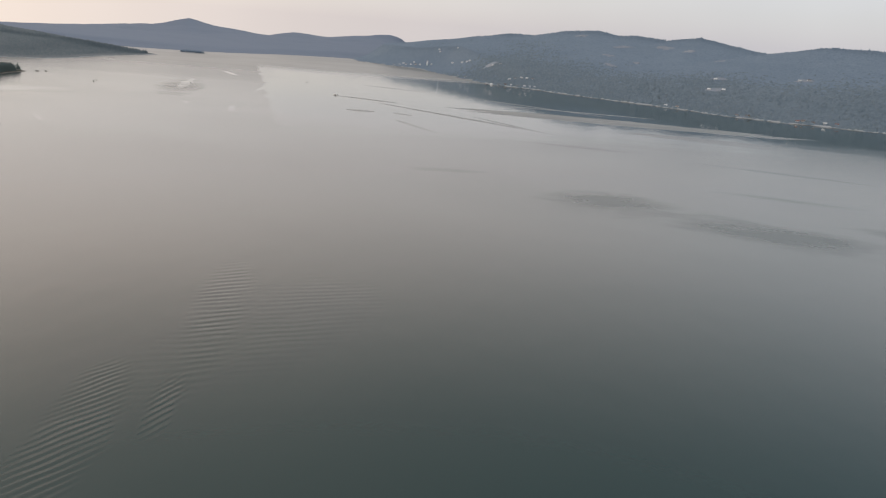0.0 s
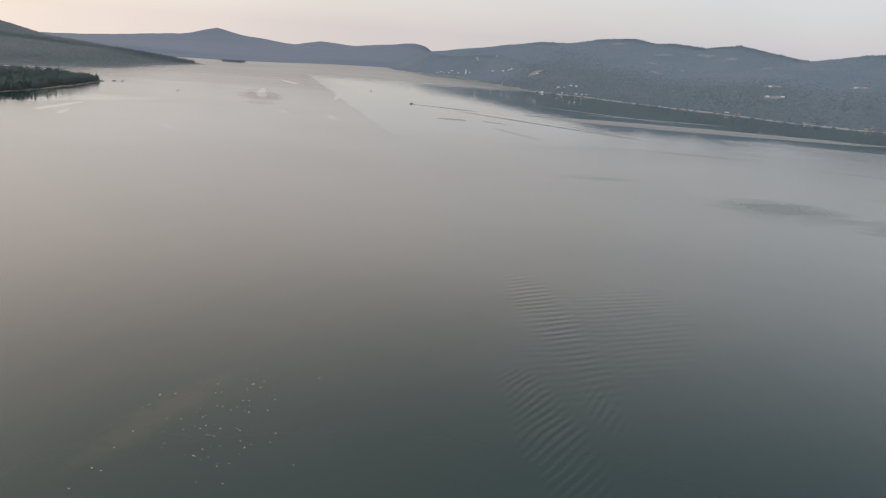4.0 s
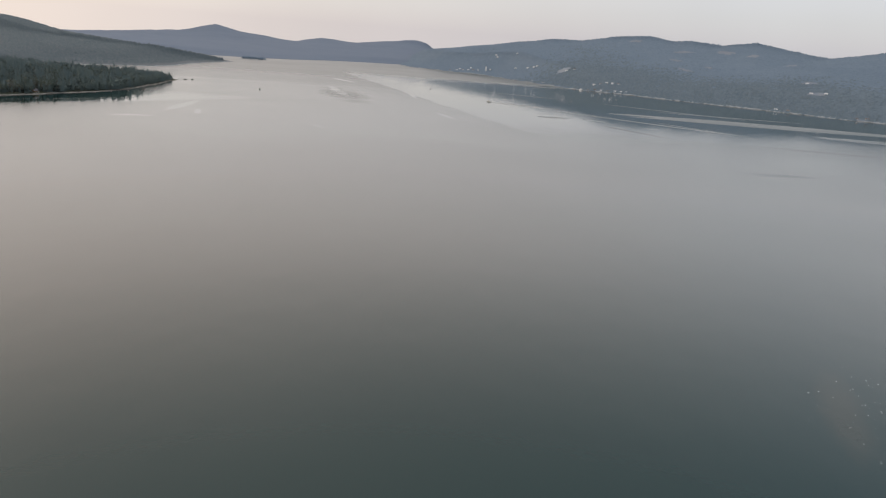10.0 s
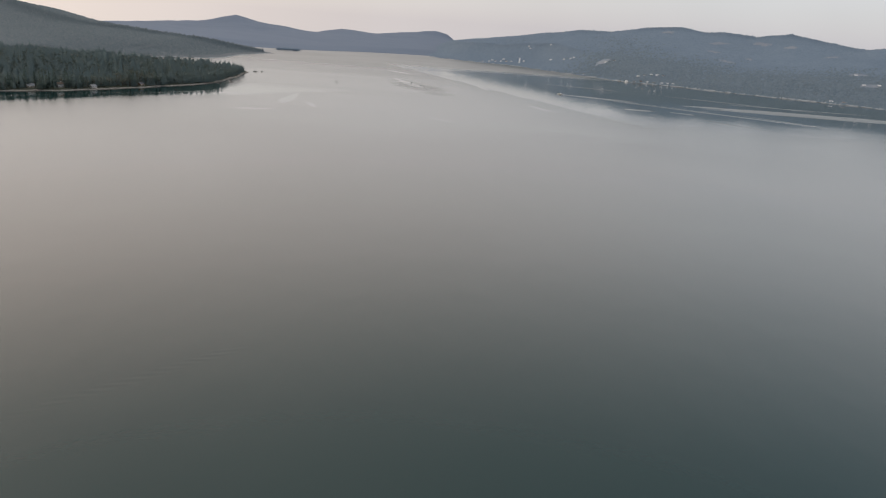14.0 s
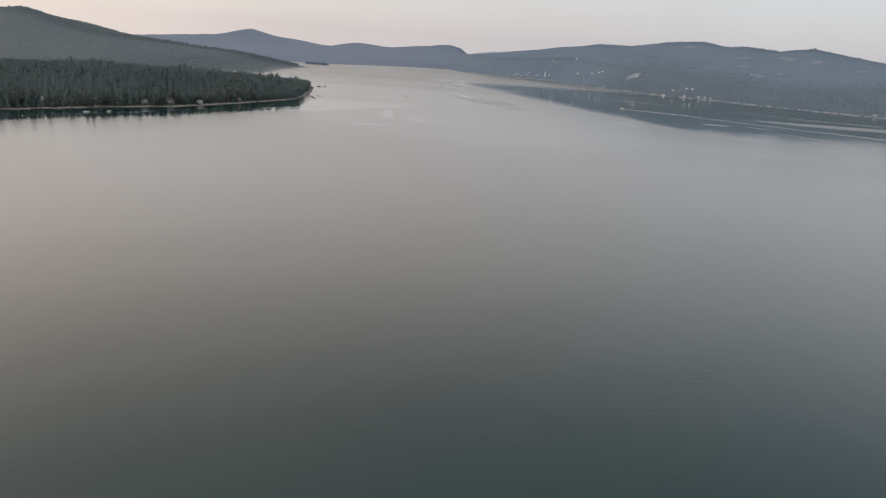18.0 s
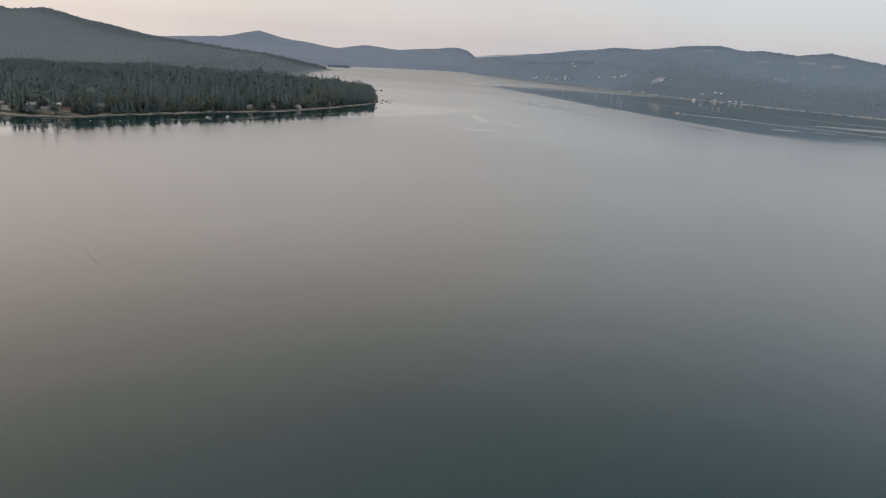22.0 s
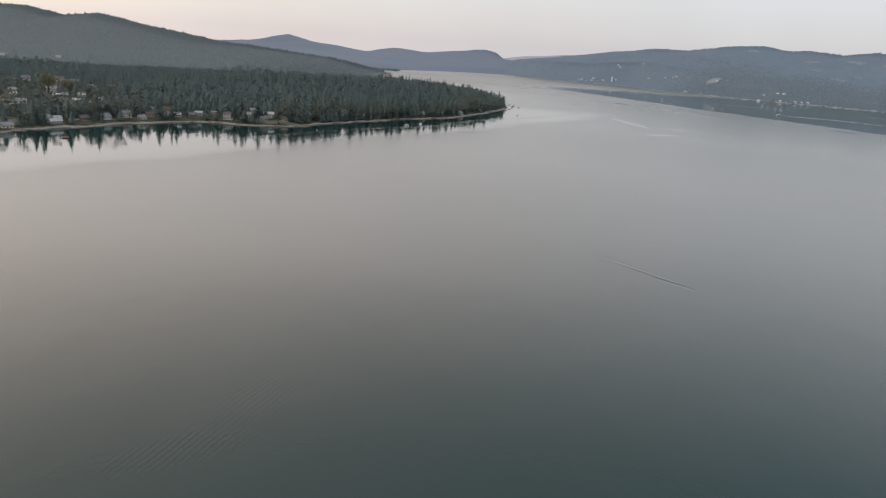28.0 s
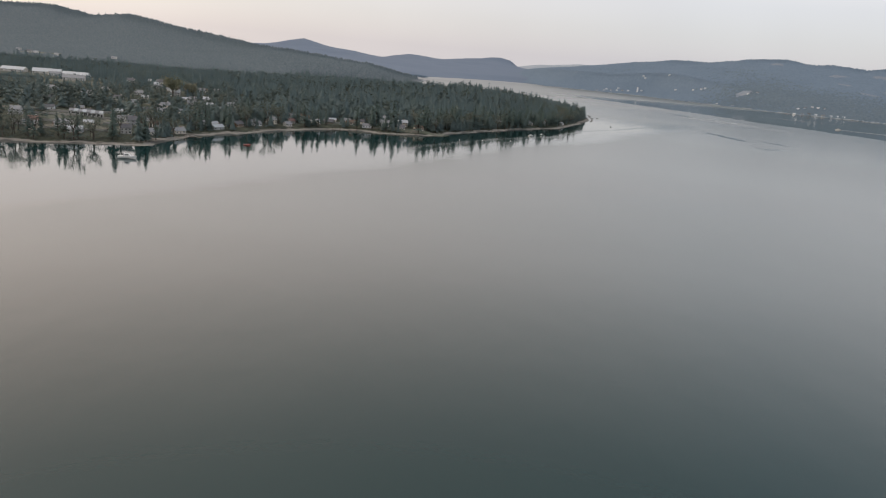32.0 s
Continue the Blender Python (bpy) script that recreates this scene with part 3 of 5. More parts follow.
# ---- openings in the woods: centre, half sizes, turn, land ----
LAWNS = [(-1320, 447, 34, 15, 12), (-1300, 420, 26, 10, 10), (-1268, 470, 22, 10, 40), (-1115, 592, 30, 9, 10), (-1180, 590, 20, 7, 20),
         (-1350, 690, 24, 12, 0), (-1540, 782, 84, 34, 12), (-1460, 716, 30, 26, 8), (-1890, 1440, 60, 20, 0), (-1360, 560, 36, 14, 10), (-1300, 545, 26, 10, 30), (-1390, 460, 30, 12, 15), (-1050, 690, 16, 6, 50)]
FIELDS = [(c[0], c[1], c[2] * 0.55, c[3] * 0.6 + (8 if n == 7 else 13 if n < 11 or n == 13 else 0), c[4]) for n, c in enumerate([(545, 1845, 42, 12, -30), (600, 2020, 34, 13, -20), (385, 2590, 26, 22, 30), (362, 2400, 22, 40, 20), (605, 2745, 60, 26, 0),
          (665, 2640, 34, 24, 0), (460, 2790, 70, 18, 5), (-20, 2490, 46, 12, -30), (330, 3040, 40, 26, 30), (455, 2450, 26, 12, 0), (720, 2436, 40, 12, -10),
          (420, 1735, 30, 8, -38), (535, 1605, 28, 7, -45), (800, 1960, 40, 10, -10)])]


def in_any(x, y, spots, grow=1.0):
    hit = np.zeros(np.shape(x), bool)
    for cx, cy, rx, ry, turn in spots:
        c, s = math.cos(radians(turn)), math.sin(radians(turn))
        u, v = (x - cx) * c + (y - cy) * s, -(x - cx) * s + (y - cy) * c
        hit |= (u / (rx * grow))**2 + (v / (ry * grow))**2 + 0.35 * value_noise(x, y, 14, 77) < 1
    return hit


def grassy(name, a, b, c):
    k = Mat(name, 0.95)
    fine, big = k.noise(k.coords(), 0.8, 5, 0.65), k.noise(k.coords(), 0.06, 4)
    col = k.mix(k.ramp(fine, (0.35, 0.0), (0.65, 1.0)), a, b)
    k.set("Base Color", k.mix(k.ramp(big, (0.48, 0.0), (0.60, 0.8)), col, c))
    k.set("Normal", k.bump(fine, 0.5, 0.4))
    return k.m


M_LAWN = grassy("rough_spring_grass", (0.095, 0.115, 0.085), (0.15, 0.165, 0.12), (0.22, 0.205, 0.17))
# pale clearings, their blue taken from the hillside's painted haze
M_FIELD = grassy("cleared_pale_ground_haze_tinted", (0.205, 0.255, 0.315), (0.275, 0.295, 0.325), (0.19, 0.245, 0.305))


def drape(name, spot, land, material, lift, label):
    """An irregular patch of ground cover that lies on the land."""
    cx, cy, rx, ry, turn = spot
    c, s = math.cos(radians(turn)), math.sin(radians(turn))
    rings, spokes = 7, 42
    verts, quads = [], []
    for i in range(rings + 1):
        for j in range(spokes):
            a = 2 * math.pi * j / spokes
            wob = 1 + 0.6 * noise.noise((cx * 0.1 + 1.7 * math.cos(a), cy * 0.1 + 1.7 * math.sin(a), 0.3))
            wob += 0.55 * noise.noise((cx * 0.1 + 4.5 * math.cos(a), cy * 0.1 + 4.5 * math.sin(a), 5.3))
            r = i / rings * wob
            verts.append((cx + rx * r * math.cos(a) * c - ry * r * math.sin(a) * s, cy + rx * r * math.cos(a) * s + ry * r * math.sin(a) * c))
    v = np.array(verts)
    z = np.maximum(land.height(v[:, 0], v[:, 1]), 0.4) + lift
    z[-spokes:] -= lift + 0.6
    for i in range(rings):
        for j in range(spokes):
            quads.append((i * spokes + j, (i + 1) * spokes + j, (i + 1) * spokes + (j + 1) % spokes, i * spokes + (j + 1) % spokes))
    ob = mesh_object(name, np.c_[v, z], quads, material)
    ob.data.polygons.foreach_set("use_smooth", np.ones(len(quads), bool))
    return tagged(ob, label, "ground cover", kind="structure")


for n, spot in enumerate(LAWNS):
    drape("ground_lawn", spot, WEST, M_LAWN, 0.35, "open lawn and rough meadow among trees")
for n, spot in enumerate(FIELDS):
    drape("ground_clearing", spot, EAST, M_FIELD, 1.2, "pale logged clearing on the forested hillside")


# ---- trees ----
def bark(name, a, b):
    k = Mat(name, 0.95)
    grain = k.noise(k.coords((3, 3, 0.4)), 1.5, 4, 0.7)
    k.set("Base Color", k.mix(grain, a, b))
    k.set("Normal", k.bump(grain, 0.6, 0.1))
    return k.m


def crown_material(name, dark, light, pale):
    k = Mat(name, 0.8)
    col = k.mix(k.island(), dark, light)
    col = k.mix(k.ramp(k.random(), (0.3, 0.0), (1.0, 0.6)), col, pale)
    k.set("Base Color", col)
    k.soft_normal(0.4)
    return k.m


M_BARK = bark("grey_brown_bark", (0.05, 0.042, 0.035), (0.13, 0.11, 0.09))
M_FIR = crown_material("fir_needles", (0.052, 0.087, 0.077), (0.084, 0.126, 0.106), (0.094, 0.132, 0.108))
M_ALDER = crown_material("alder_twigs_and_buds", (0.062, 0.082, 0.064), (0.120, 0.138, 0.104), (0.16, 0.165, 0.125))
M_WILLOW = crown_material("willow_leaves", (0.13, 0.14, 0.085), (0.20, 0.20, 0.125), (0.22, 0.21, 0.15))
M_ALDER_FAR = leafy("alder_wood", (0.092, 0.128, 0.116), (0.128, 0.160, 0.136))
M_CEDAR = leafy("cedar_and_arbutus", (0.112, 0.164, 0.160), (0.136, 0.186, 0.174), 0.9)


def round_tree(rng, clumps, wide):
    """A rough broadleaf crown, one metre high: many small tilted clumps round a trunk line."""
    verts, tris = [], []
    for _ in range(clumps):
        a, h = rng.rand() * 6.283, 0.25 + 0.72 * rng.rand()
        reach = wide * math.sqrt(max(0.05, 1 - ((h - 0.58) / 0.46)**2)) * math.sqrt(rng.rand())
        c = np.array((reach * math.cos(a), reach * math.sin(a), h))
        base = len(verts)
        for _ in range(4):
            verts.append(tuple(c + rng.randn(3) * (0.075, 0.075, 0.055)))
        tris += [(base, base + 1, base + 2), (base + 1, base + 3, base + 2), (base, base + 3, base + 1)]
    return np.array(verts), np.array(tris)


def low_crown(rng, sides, wide):
    """A treetop that stands out of a closed canopy, one metre high."""
    verts = [(rng.randn() * 0.06, rng.randn() * 0.06, 1.0)]
    for j in range(sides):
        a, q = 6.283 * (j + 0.5 * rng.rand()) / sides, wide * (0.75 + 0.5 * rng.rand())
        verts.append((q * math.cos(a), q * math.sin(a), 0.02 + 0.1 * rng.rand()))
    return np.array(verts), np.array([(0, 1 + j, 1 + (j + 1) % sides) for j in range(sides)])


def tuft_tree(rng, count, wide, pointed, droop=0.35):
    """A conifer crown, one metre high, of many small sprays that thin out to the tip; fine enough to read as needles."""
    verts, tris = [], []
    for _ in range(count):
        h = 0.08 + 0.9 * rng.rand()**1.15
        edge = wide * (1 - (h - 0.06) / 0.98)**(0.85 if pointed else 0.45) + 0.015
        a, q = rng.rand() * 6.283, edge * (0.45 + 0.6 * rng.rand())
        s = 0.05 + 0.10 * edge / wide + 0.03 * rng.rand()
        c, d, e = np.array((q * math.cos(a), q * math.sin(a), h)), np.array((math.cos(a), math.sin(a), -droop)), np.array((-math.sin(a), math.cos(a), 0.0))
        b = len(verts)
        verts += [tuple(c - d * s * 0.9 + (0, 0, 0.05)), tuple(c + e * s * 0.75), tuple(c + d * s * 1.1), tuple(c - e * s * 0.75)]
        tris += [(b, b + 1, b + 2), (b, b + 2, b + 3)]
    # a dark inner stem of foliage, so that the crown is not seen through
    b = len(verts)
    verts += [(0, 0, 0.93)] + [(wide * 0.55 * math.cos(j * 1.2566), wide * 0.55 * math.sin(j * 1.2566), 0.12) for j in range(5)]
    tris += [(b, b + 1 + j, b + 1 + (j + 1) % 5) for j in range(5)]
    return np.array(verts), np.array(tris)


def grow(name, land, x, y, high, wide, kinds, material, seed, label, smooth=False, leaning=False):
    """A wood: one object with a tree of one of the kinds at every place; leaning: crowns of a closed canopy follow the slope."""
    rng = np.random.RandomState(seed)
    z = land.height(x, y)
    gx, gy = ((land.height(x + 4, y) - land.height(x - 4, y)) / 8, (land.height(x, y + 4) - land.height(x, y - 4)) / 8) if leaning else (z * 0, z * 0)
    vs, fs, count = [], [], 0
    pick = rng.randint(0, len(kinds), len(x))
    for n, (v, f) in enumerate(kinds):
        at = np.flatnonzero(pick == n)
        turn, h, w = rng.rand(len(at)) * 6.283, high[at], wide[at]
        c, s = np.cos(turn)[:, None], np.sin(turn)[:, None]
        px = (v[None, :, 0] * c - v[None, :, 1] * s) * w[:, None] + x[at][:, None]
        py = (v[None, :, 0] * s + v[None, :, 1] * c) * w[:, None] + y[at][:, None]
        pz = v[None, :, 2] * h[:, None] + z[at][:, None] - 0.06 * h[:, None]
        pz += gx[at][:, None] * (px - x[at][:, None]) + gy[at][:, None] * (py - y[at][:, None])
        vs.append(np.stack([px, py, pz], -1).reshape(-1, 3))
        fs.append((f[None] + (np.arange(len(at)) * len(v))[:, None, None]).reshape(-1, 3) + count)
        count += vs[-1].shape[0]
    return tagged(mesh_object(name, np.concatenate(vs), np.concatenate(fs), material, smooth=smooth), label, "forest", kind="stuff")


def scatter(rng, x0, x1, y0, y1, gap):
    xs, ys = np.meshgrid(np.arange(x0, x1, gap), np.arange(y0, y1, gap), indexing="ij")
    return (xs + (rng.rand(*xs.shape) - 0.5) * gap * 0.95).ravel(), (ys + (rng.rand(*ys.shape) - 0.5) * gap * 0.95).ravel()


rng = np.random.RandomState(5)
FIRS_FINE = [tuft_tree(rng, 23, w, True) for w in (0.40, 0.46, 0.54, 0.62, 0.43, 0.50, 0.57, 0.70)]
FIRS_COARSE = [low_crown(rng, 6, 0.55) for n in range(8)]
ALDERS = [round_tree(rng, 21, 0.38) for _ in range(7)]

# places of houses on the headland shore, kept clear of trees: place, size across and deep, storeys, turn, wall, roof
HOUSES_W = [(-1337, 418, 12, 9, 1, 15, 2, 3), (-1314, 409, 13, 9, 2, 12, 0, 1), (-1330, 475, 10, 8, 1, 5, 0, 0), (-1291, 454, 12, 9, 2, 35, 1, 0),
            (-1277, 459, 10, 8, 1, 55, 0, 2), (-1394, 780, 14, 9, 2, 10, 0, 0), (-1346, 686, 13, 9, 2, 20, 1, 2), (-1308, 626, 10, 8, 1, 30, 2, 1),
            (-1272, 620, 11, 8, 1, 40, 0, 1), (-1236, 512, 12, 8, 1, 62, 2, 0), (-1219, 548, 11, 8, 2, 55, 3, 1), (-1199, 582, 12, 9, 2, 35, 0, 2),
            (-1211, 596, 10, 8, 1, 45, 1, 1), (-1179, 589, 12, 8, 1, 15, 2, 0), (-1160, 597, 10, 8, 1, 0, 0, 2), (-1132, 600, 13, 9, 2, 5, 1, 1),
            (-1117, 594, 10, 8, 1, 8, 0, 0), (-1102, 600, 12, 9, 1, 25, 3, 2), (-1088, 633, 16, 10, 2, 48, 0, 1), (-1060, 692, 11, 8, 2, 50, 1, 0),
            (-1043, 712, 12, 9, 1, 52, 0, 2), (-1022, 731, 11, 9, 2, 50, 2, 1), (-1004, 752, 10, 8, 1, 48, 0, 0), (-983, 772, 12, 8, 1, 50, 3, 1),
            (-962, 796, 10, 8, 2, 55, 1, 2), (-938, 826, 10, 8, 1, 60, 0, 1), (-912, 898, 9, 7, 1, 68, 2, 0), (-1256, 494, 11, 8, 1, 55, 1, 1),
            (-1153, 606, 9, 7, 1, 5, 3, 0), (-1207, 566, 9, 7, 1, 50, 0, 3), (-1360, 440, 11, 8, 2, 10, 1, 1), (-1390, 405, 12, 9, 1, 15, 0, 0),
            (-1372, 562, 12, 8, 2, 10, 0, 1), (-1350, 570, 10, 8, 1, 0, 1, 0), (-1330, 556, 11, 8, 1, 20, 0, 1), (-1304, 548, 12, 9, 2, 30, 3, 1), (-1286, 538, 10, 8, 1, 40, 0, 1),
            (-1380, 520, 10, 8, 1, 5, 0, 0), (-1408, 480, 12, 9, 2, 12, 3, 2), (-1420, 600, 12, 9, 1, 0, 0, 1), (-1300, 600, 11, 8, 1, 25, 0, 1), (-1258, 566, 10, 8, 1, 45, 1, 1),
            (-1375, 720, 12, 8, 1, 15, 0, 1), (-1420, 760, 13, 9, 2, 10, 0, 0), (-1330, 720, 10, 8, 1, 25, 0, 1),
            (-1325, 397, 9, 7, 2, 10, 3, 1), (-1303, 402, 13, 8, 1, 14, 1, 4), (-1279, 416, 10, 8, 2, 30, 0, 0), (-1258, 449, 12, 8, 1, 50, 3, 1), (-1301, 466, 15, 8, 1, 25, 1, 1),
            (-1331, 646, 14, 10, 2, 15, 0, 4), (-1392, 758, 10, 8, 1, 10, 0, 4), (-1381, 788, 10, 8, 1, 10, 4, 1), (-1269, 424, 12, 8, 1, 40, 3, 1), (-1243, 484, 14, 7, 1, 58, 1, 4),
            (-1226, 528, 10, 8, 1, 60, 4, 1), (-1206, 548, 9, 7, 1, 50, 0, 1), (-1189, 580, 11, 7, 1, 25, 3, 4), (-1146, 586, 12, 7, 1, 5, 4, 1), (-1355, 624, 11, 8, 1, 10, 0, 1),
            (-1299, 638, 11, 8, 1, 20, 1, 4), (-1136, 627, 13, 8, 2, 10, 0, 1), (-1117, 612, 14, 8, 2, 12, 3, 4), (-1066, 708, 10, 8, 1, 48, 4, 1), (-1285, 600, 10, 8, 1, 30, 0, 4)]

# sheds and cabins between the houses: place, turn, wall, roof; garden walls: place, turn, length
SHEDS = [(-1420, 818, 8, 0, 4), (-1408, 806, 12, 3, 1), (-1358, 703, 15, 4, 1), (-1351, 692, 20, 0, 4), (-1333, 738, 20, 3, 2), (-1322, 745, 25, 1, 1), (-1314, 622, 25, 3, 4),
         (-1302, 535, 30, 0, 1), (-1310, 524, 22, 3, 0), (-1272, 592, 40, 3, 4), (-1262, 584, 42, 2, 2), (-1278, 662, 30, 1, 0), (-1275, 544, 40, 3, 1), (-1250, 500, 58, 3, 4),
         (-1232, 540, 60, 0, 1), (-1219, 603, 35, 3, 1), (-1210, 612, 40, 4, 2), (-1178, 604, 12, 3, 4), (-1166, 610, 8, 2, 1), (-1320, 500, 15, 0, 4), (-1344, 492, 12, 3, 1),
         (-1357, 476, 14, 4, 0), (-1318, 412, 12, 3, 2), (-1340, 408, 14, 0, 1), (-1308, 430, 20, 3, 4), (-1290, 480, 35, 0, 1), (-1340, 600, 10, 3, 4), (-1392, 640, 5, 0, 1)]
GARDEN_WALLS = [(-1352, 466, 14, 30), (-1346, 452, 12, 34), (-1312, 462, 20, 22), (-1298, 446, 28, 16), (-1331, 427, 14, 32), (-1319, 404, 12, 28), (-1295, 411, 25, 14), (-1332, 487, 14, 26),
                (-1265, 464, 50, 12), (-1239, 506, 62, 12), (-1275, 534, 40, 14), (-1172, 594, 10, 12), (-1222, 552, 56, 10), (-1290, 560, 32, 16)]


def clear_of_houses(x, y, spots, reach):
    ok = np.ones(len(x), bool)
    for hx, hy, *_ in spots:
        ok &= np.hypot(x - hx, (y - hy) - 1.5) > reach
        ok &= np.hypot(x - hx - 5.5, y - hy + 7.5) > reach + 0.5
    return ok


# headland: 7 m apart
x, y = scatter(rng, -2050, -850, 280, 1560, 6.6)
d = WEST.inland(x, y)
keep = (d > 7) & ~in_any(x, y, LAWNS) & clear_of_houses(x, y, HOUSES_W + SHEDS, 5.6) & clear_of_houses(x, y, GARDEN_WALLS, 4.5) & ~hill_side(x, y)
shoreward = np.exp(-d / 60)
gaps = fractal(x, y, 90, 91, 3)
village = np.exp(-((x + 1330) / 190)**2 - ((y - 520) / 170)**2)
keep &= ~in_any(x, y, [(-1318, 432, 40, 50, 0)]) | (rng.rand(len(x)) < 0.16)
keep &= rng.rand(len(x)) < np.clip(1.0 - 0.15 * village - 0.10 * shoreward + 0.25 * gaps, 0.05, 1)
x, y, d, village = x[keep], y[keep], d[keep], village[keep]
leafy_share = np.clip(0.20 + 0.32 * village + 0.16 * np.exp(-d / 45) + 0.25 * fractal(x, y, 130, 95, 2), 0, 0.85)
is_leafy = rng.rand(len(x)) < leafy_share
near_front = (d < 34) & (x > -1345) & (y < 960)
near_front[np.flatnonzero(near_front)[290:]] = False
size = np.clip(13.5 + 3.6 * rng.randn(len(x)) + 3 * fractal(x, y, 70, 97, 2), 6, 23)
size *= 1 - 0.22 * np.clip((d - 120) / 150, 0, 1) * np.clip((-x - 1000) / 200, 0, 1)
size *= 1 - 0.5 * np.clip(1.6 - np.hypot((x + 1490) / 130, (y - 690) / 120), 0, 1)
a = ~is_leafy & ~near_front
rounder = rng.rand(len(x)) < 0.46 + 0.4 * village + 0.25 * fractal(x, y, 110, 103, 2)
DOMES = [tuft_tree(rng, 23, w, False) for w in (0.40, 0.46, 0.52, 0.44, 0.5)]
b = a & rounder
a &= ~rounder
grow("forest_cedars", WEST, x[b], y[b], size[b] * 0.8 * (1 - 0.3 * village[b]), size[b] * 0.62, DOMES, M_CEDAR, 8, "rounder dark cedars and arbutus among the firs")
grow("forest_firs", WEST, x[a], y[a], size[a] * (1 - 0.3 * village[a]), size[a] * 0.58, FIRS_FINE, M_FOREST_W, 1, "dense dark fir wood covering the headland")
a = is_leafy & ~near_front
grow("forest_alders", WEST, x[a], y[a], size[a] * 0.75, size[a] * 0.72, ALDERS, M_ALDER_FAR, 2, "budding grey-brown alders between the firs")
front = [(px, py, s, leaf) for px, py, s, leaf in zip(x[near_front], y[near_front], size[near_front], is_leafy[near_front])][:290]

# brush along the beach and round the houses
sx, sy = scatter(rng, -1480, -860, 330, 1120, 4.2)
sd = WEST.inland(sx, sy)
keep = (sd > 5.5) & (sd < 75) & clear_of_houses(sx, sy, HOUSES_W + SHEDS, 5.0) & clear_of_houses(sx, sy, GARDEN_WALLS, 5.5) & (rng.rand(len(sx)) < np.clip(0.95 - 0.009 * sd + 0.6 * fractal(sx, sy, 40, 93, 3), 0.05, 0.95))
sx, sy = sx[keep], sy[keep]
high = rng.uniform(1.4, 4.8, len(sx))
# a closed edge of lower trees behind the beach
ex, ey = scatter(rng, -1262, -860, 380, 1340, 5.0)
ed = WEST.inland(ex, ey)
keep = (ed > 7) & (ed < 42) & clear_of_houses(ex, ey, HOUSES_W + SHEDS, 7.0) & (rng.rand(len(ex)) < 0.62 + 0.3 * fractal(ex, ey, 60, 107, 2)) & ~in_any(ex, ey, LAWNS)
ex, ey = ex[keep], ey[keep]
tall = rng.uniform(6.5, 13.5, len(ex))
grow("forest_edge", WEST, ex, ey, tall, tall * 0.62, DOMES + FIRS_FINE, M_CEDAR, 17, "closed edge of dark firs and cedars behind the beach")
BUSHES = [round_tree(rng, 16, 0.5) for _ in range(5)]
grow("brush", WEST, sx, sy, high, high * 1.3, BUSHES, M_ALDER_FAR, 7, "low green-grey brush behind the beach and round the houses")

# the hill behind
x, y = scatter(rng, -3300, -860, 1000, 2700, 7.6)
keep = (WEST.inland(x, y) > 6) & (WEST.height(x, y) > 4) & hill_side(x, y) & ~in_any(x, y, LAWNS)
x, y = x[keep], y[keep]
crest = np.exp(-(line_distance(x, y, WEST.ridges[0][0])[0] / 35)**2)
size = np.clip(2.2 + 9.0 * crest + (0.8 + 1.5 * crest) * rng.randn(len(x)), 1.4, 16)
grow("forest_west_hill", WEST, x, y, size, size * 0.5 + 7, FIRS_COARSE, M_FOREST_NW, 3, "even fir forest on the hill behind the headland, haze painted in", leaning=True)

# the east hillside
x, y = scatter(rng, -820, 1900, 1380, 4400, 7.8)
d = EAST.inland(x, y)
keep = (d > 6) & ~in_any(x, y, FIELDS) & (y < 4100 - 0.9 * np.maximum(x, 0))
keep &= rng.rand(len(x)) < 0.92 + 0.3 * fractal(x, y, 160, 99, 3)
x, y, d = x[keep], y[keep], d[keep]
crest = np.exp(-(line_distance(x, y, EAST.ridges[0][0])[0] / 40)**2)
size = np.clip(1.8 + 7.0 * crest + (0.7 + 0.8 * crest) * rng.randn(len(x)) + 1.0 * np.exp(-d / 130), 1.2, 16)
lower = lower_slope(x + 70 * rng.randn(len(x)), y + 70 * rng.randn(len(x)))
grow("forest_east_hill", EAST, x[~lower], y[~lower], size[~lower], size[~lower] * 0.6 + 8.2, FIRS_COARSE, M_FOREST_E, 4, "fir forest on the long hillside, blue haze painted into its colour", leaning=True)
a = lower & (rng.rand(len(x)) < 0.13 + 0.2 * np.exp(-d / 60))
lower &= ~a
# lower wood takes less haze tint, hence darker than the slope above
M_FOREST_LOW = leafy("mixed_wood_less_haze", (0.126, 0.180, 0.226), (0.170, 0.230, 0.280), 0.75)
grow("forest_east_shore", EAST, x[lower], y[lower], size[lower] * 1.5, size[lower] * 0.6 + 8.2, FIRS_COARSE, M_FOREST_LOW, 14, "mixed wood on the lower far hillside, less haze painted in", leaning=True)
ROUND_COARSE = [tuft_tree(rng, 12, 0.5, n % 2 == 0, 0.15) for n in range(6)]
# alders greyed and blued to sit in the painted haze
M_ALDER_E = leafy("haze_tinted_alder_wood", (0.140, 0.190, 0.226), (0.180, 0.232, 0.268), 0.85)
grow("forest_east_alders", EAST, x[a], y[a], size[a] + 2.0, size[a] * 0.7 + 5.0, ROUND_COARSE, M_ALDER_E, 5, "alders and firs along the far shore, tinted blue-grey for haze", leaning=True)
x, y = scatter(rng, -1230, -1110, 2715, 2775, 7)
keep = ISLET.inland(x, y) > 4
grow("forest_islet", ISLET, x[keep], y[keep], np.full(keep.sum(), 9.0), np.full(keep.sum(), 6.5), FIRS_COARSE, M_FOREST_E, 6, "low dark firs on the islet")


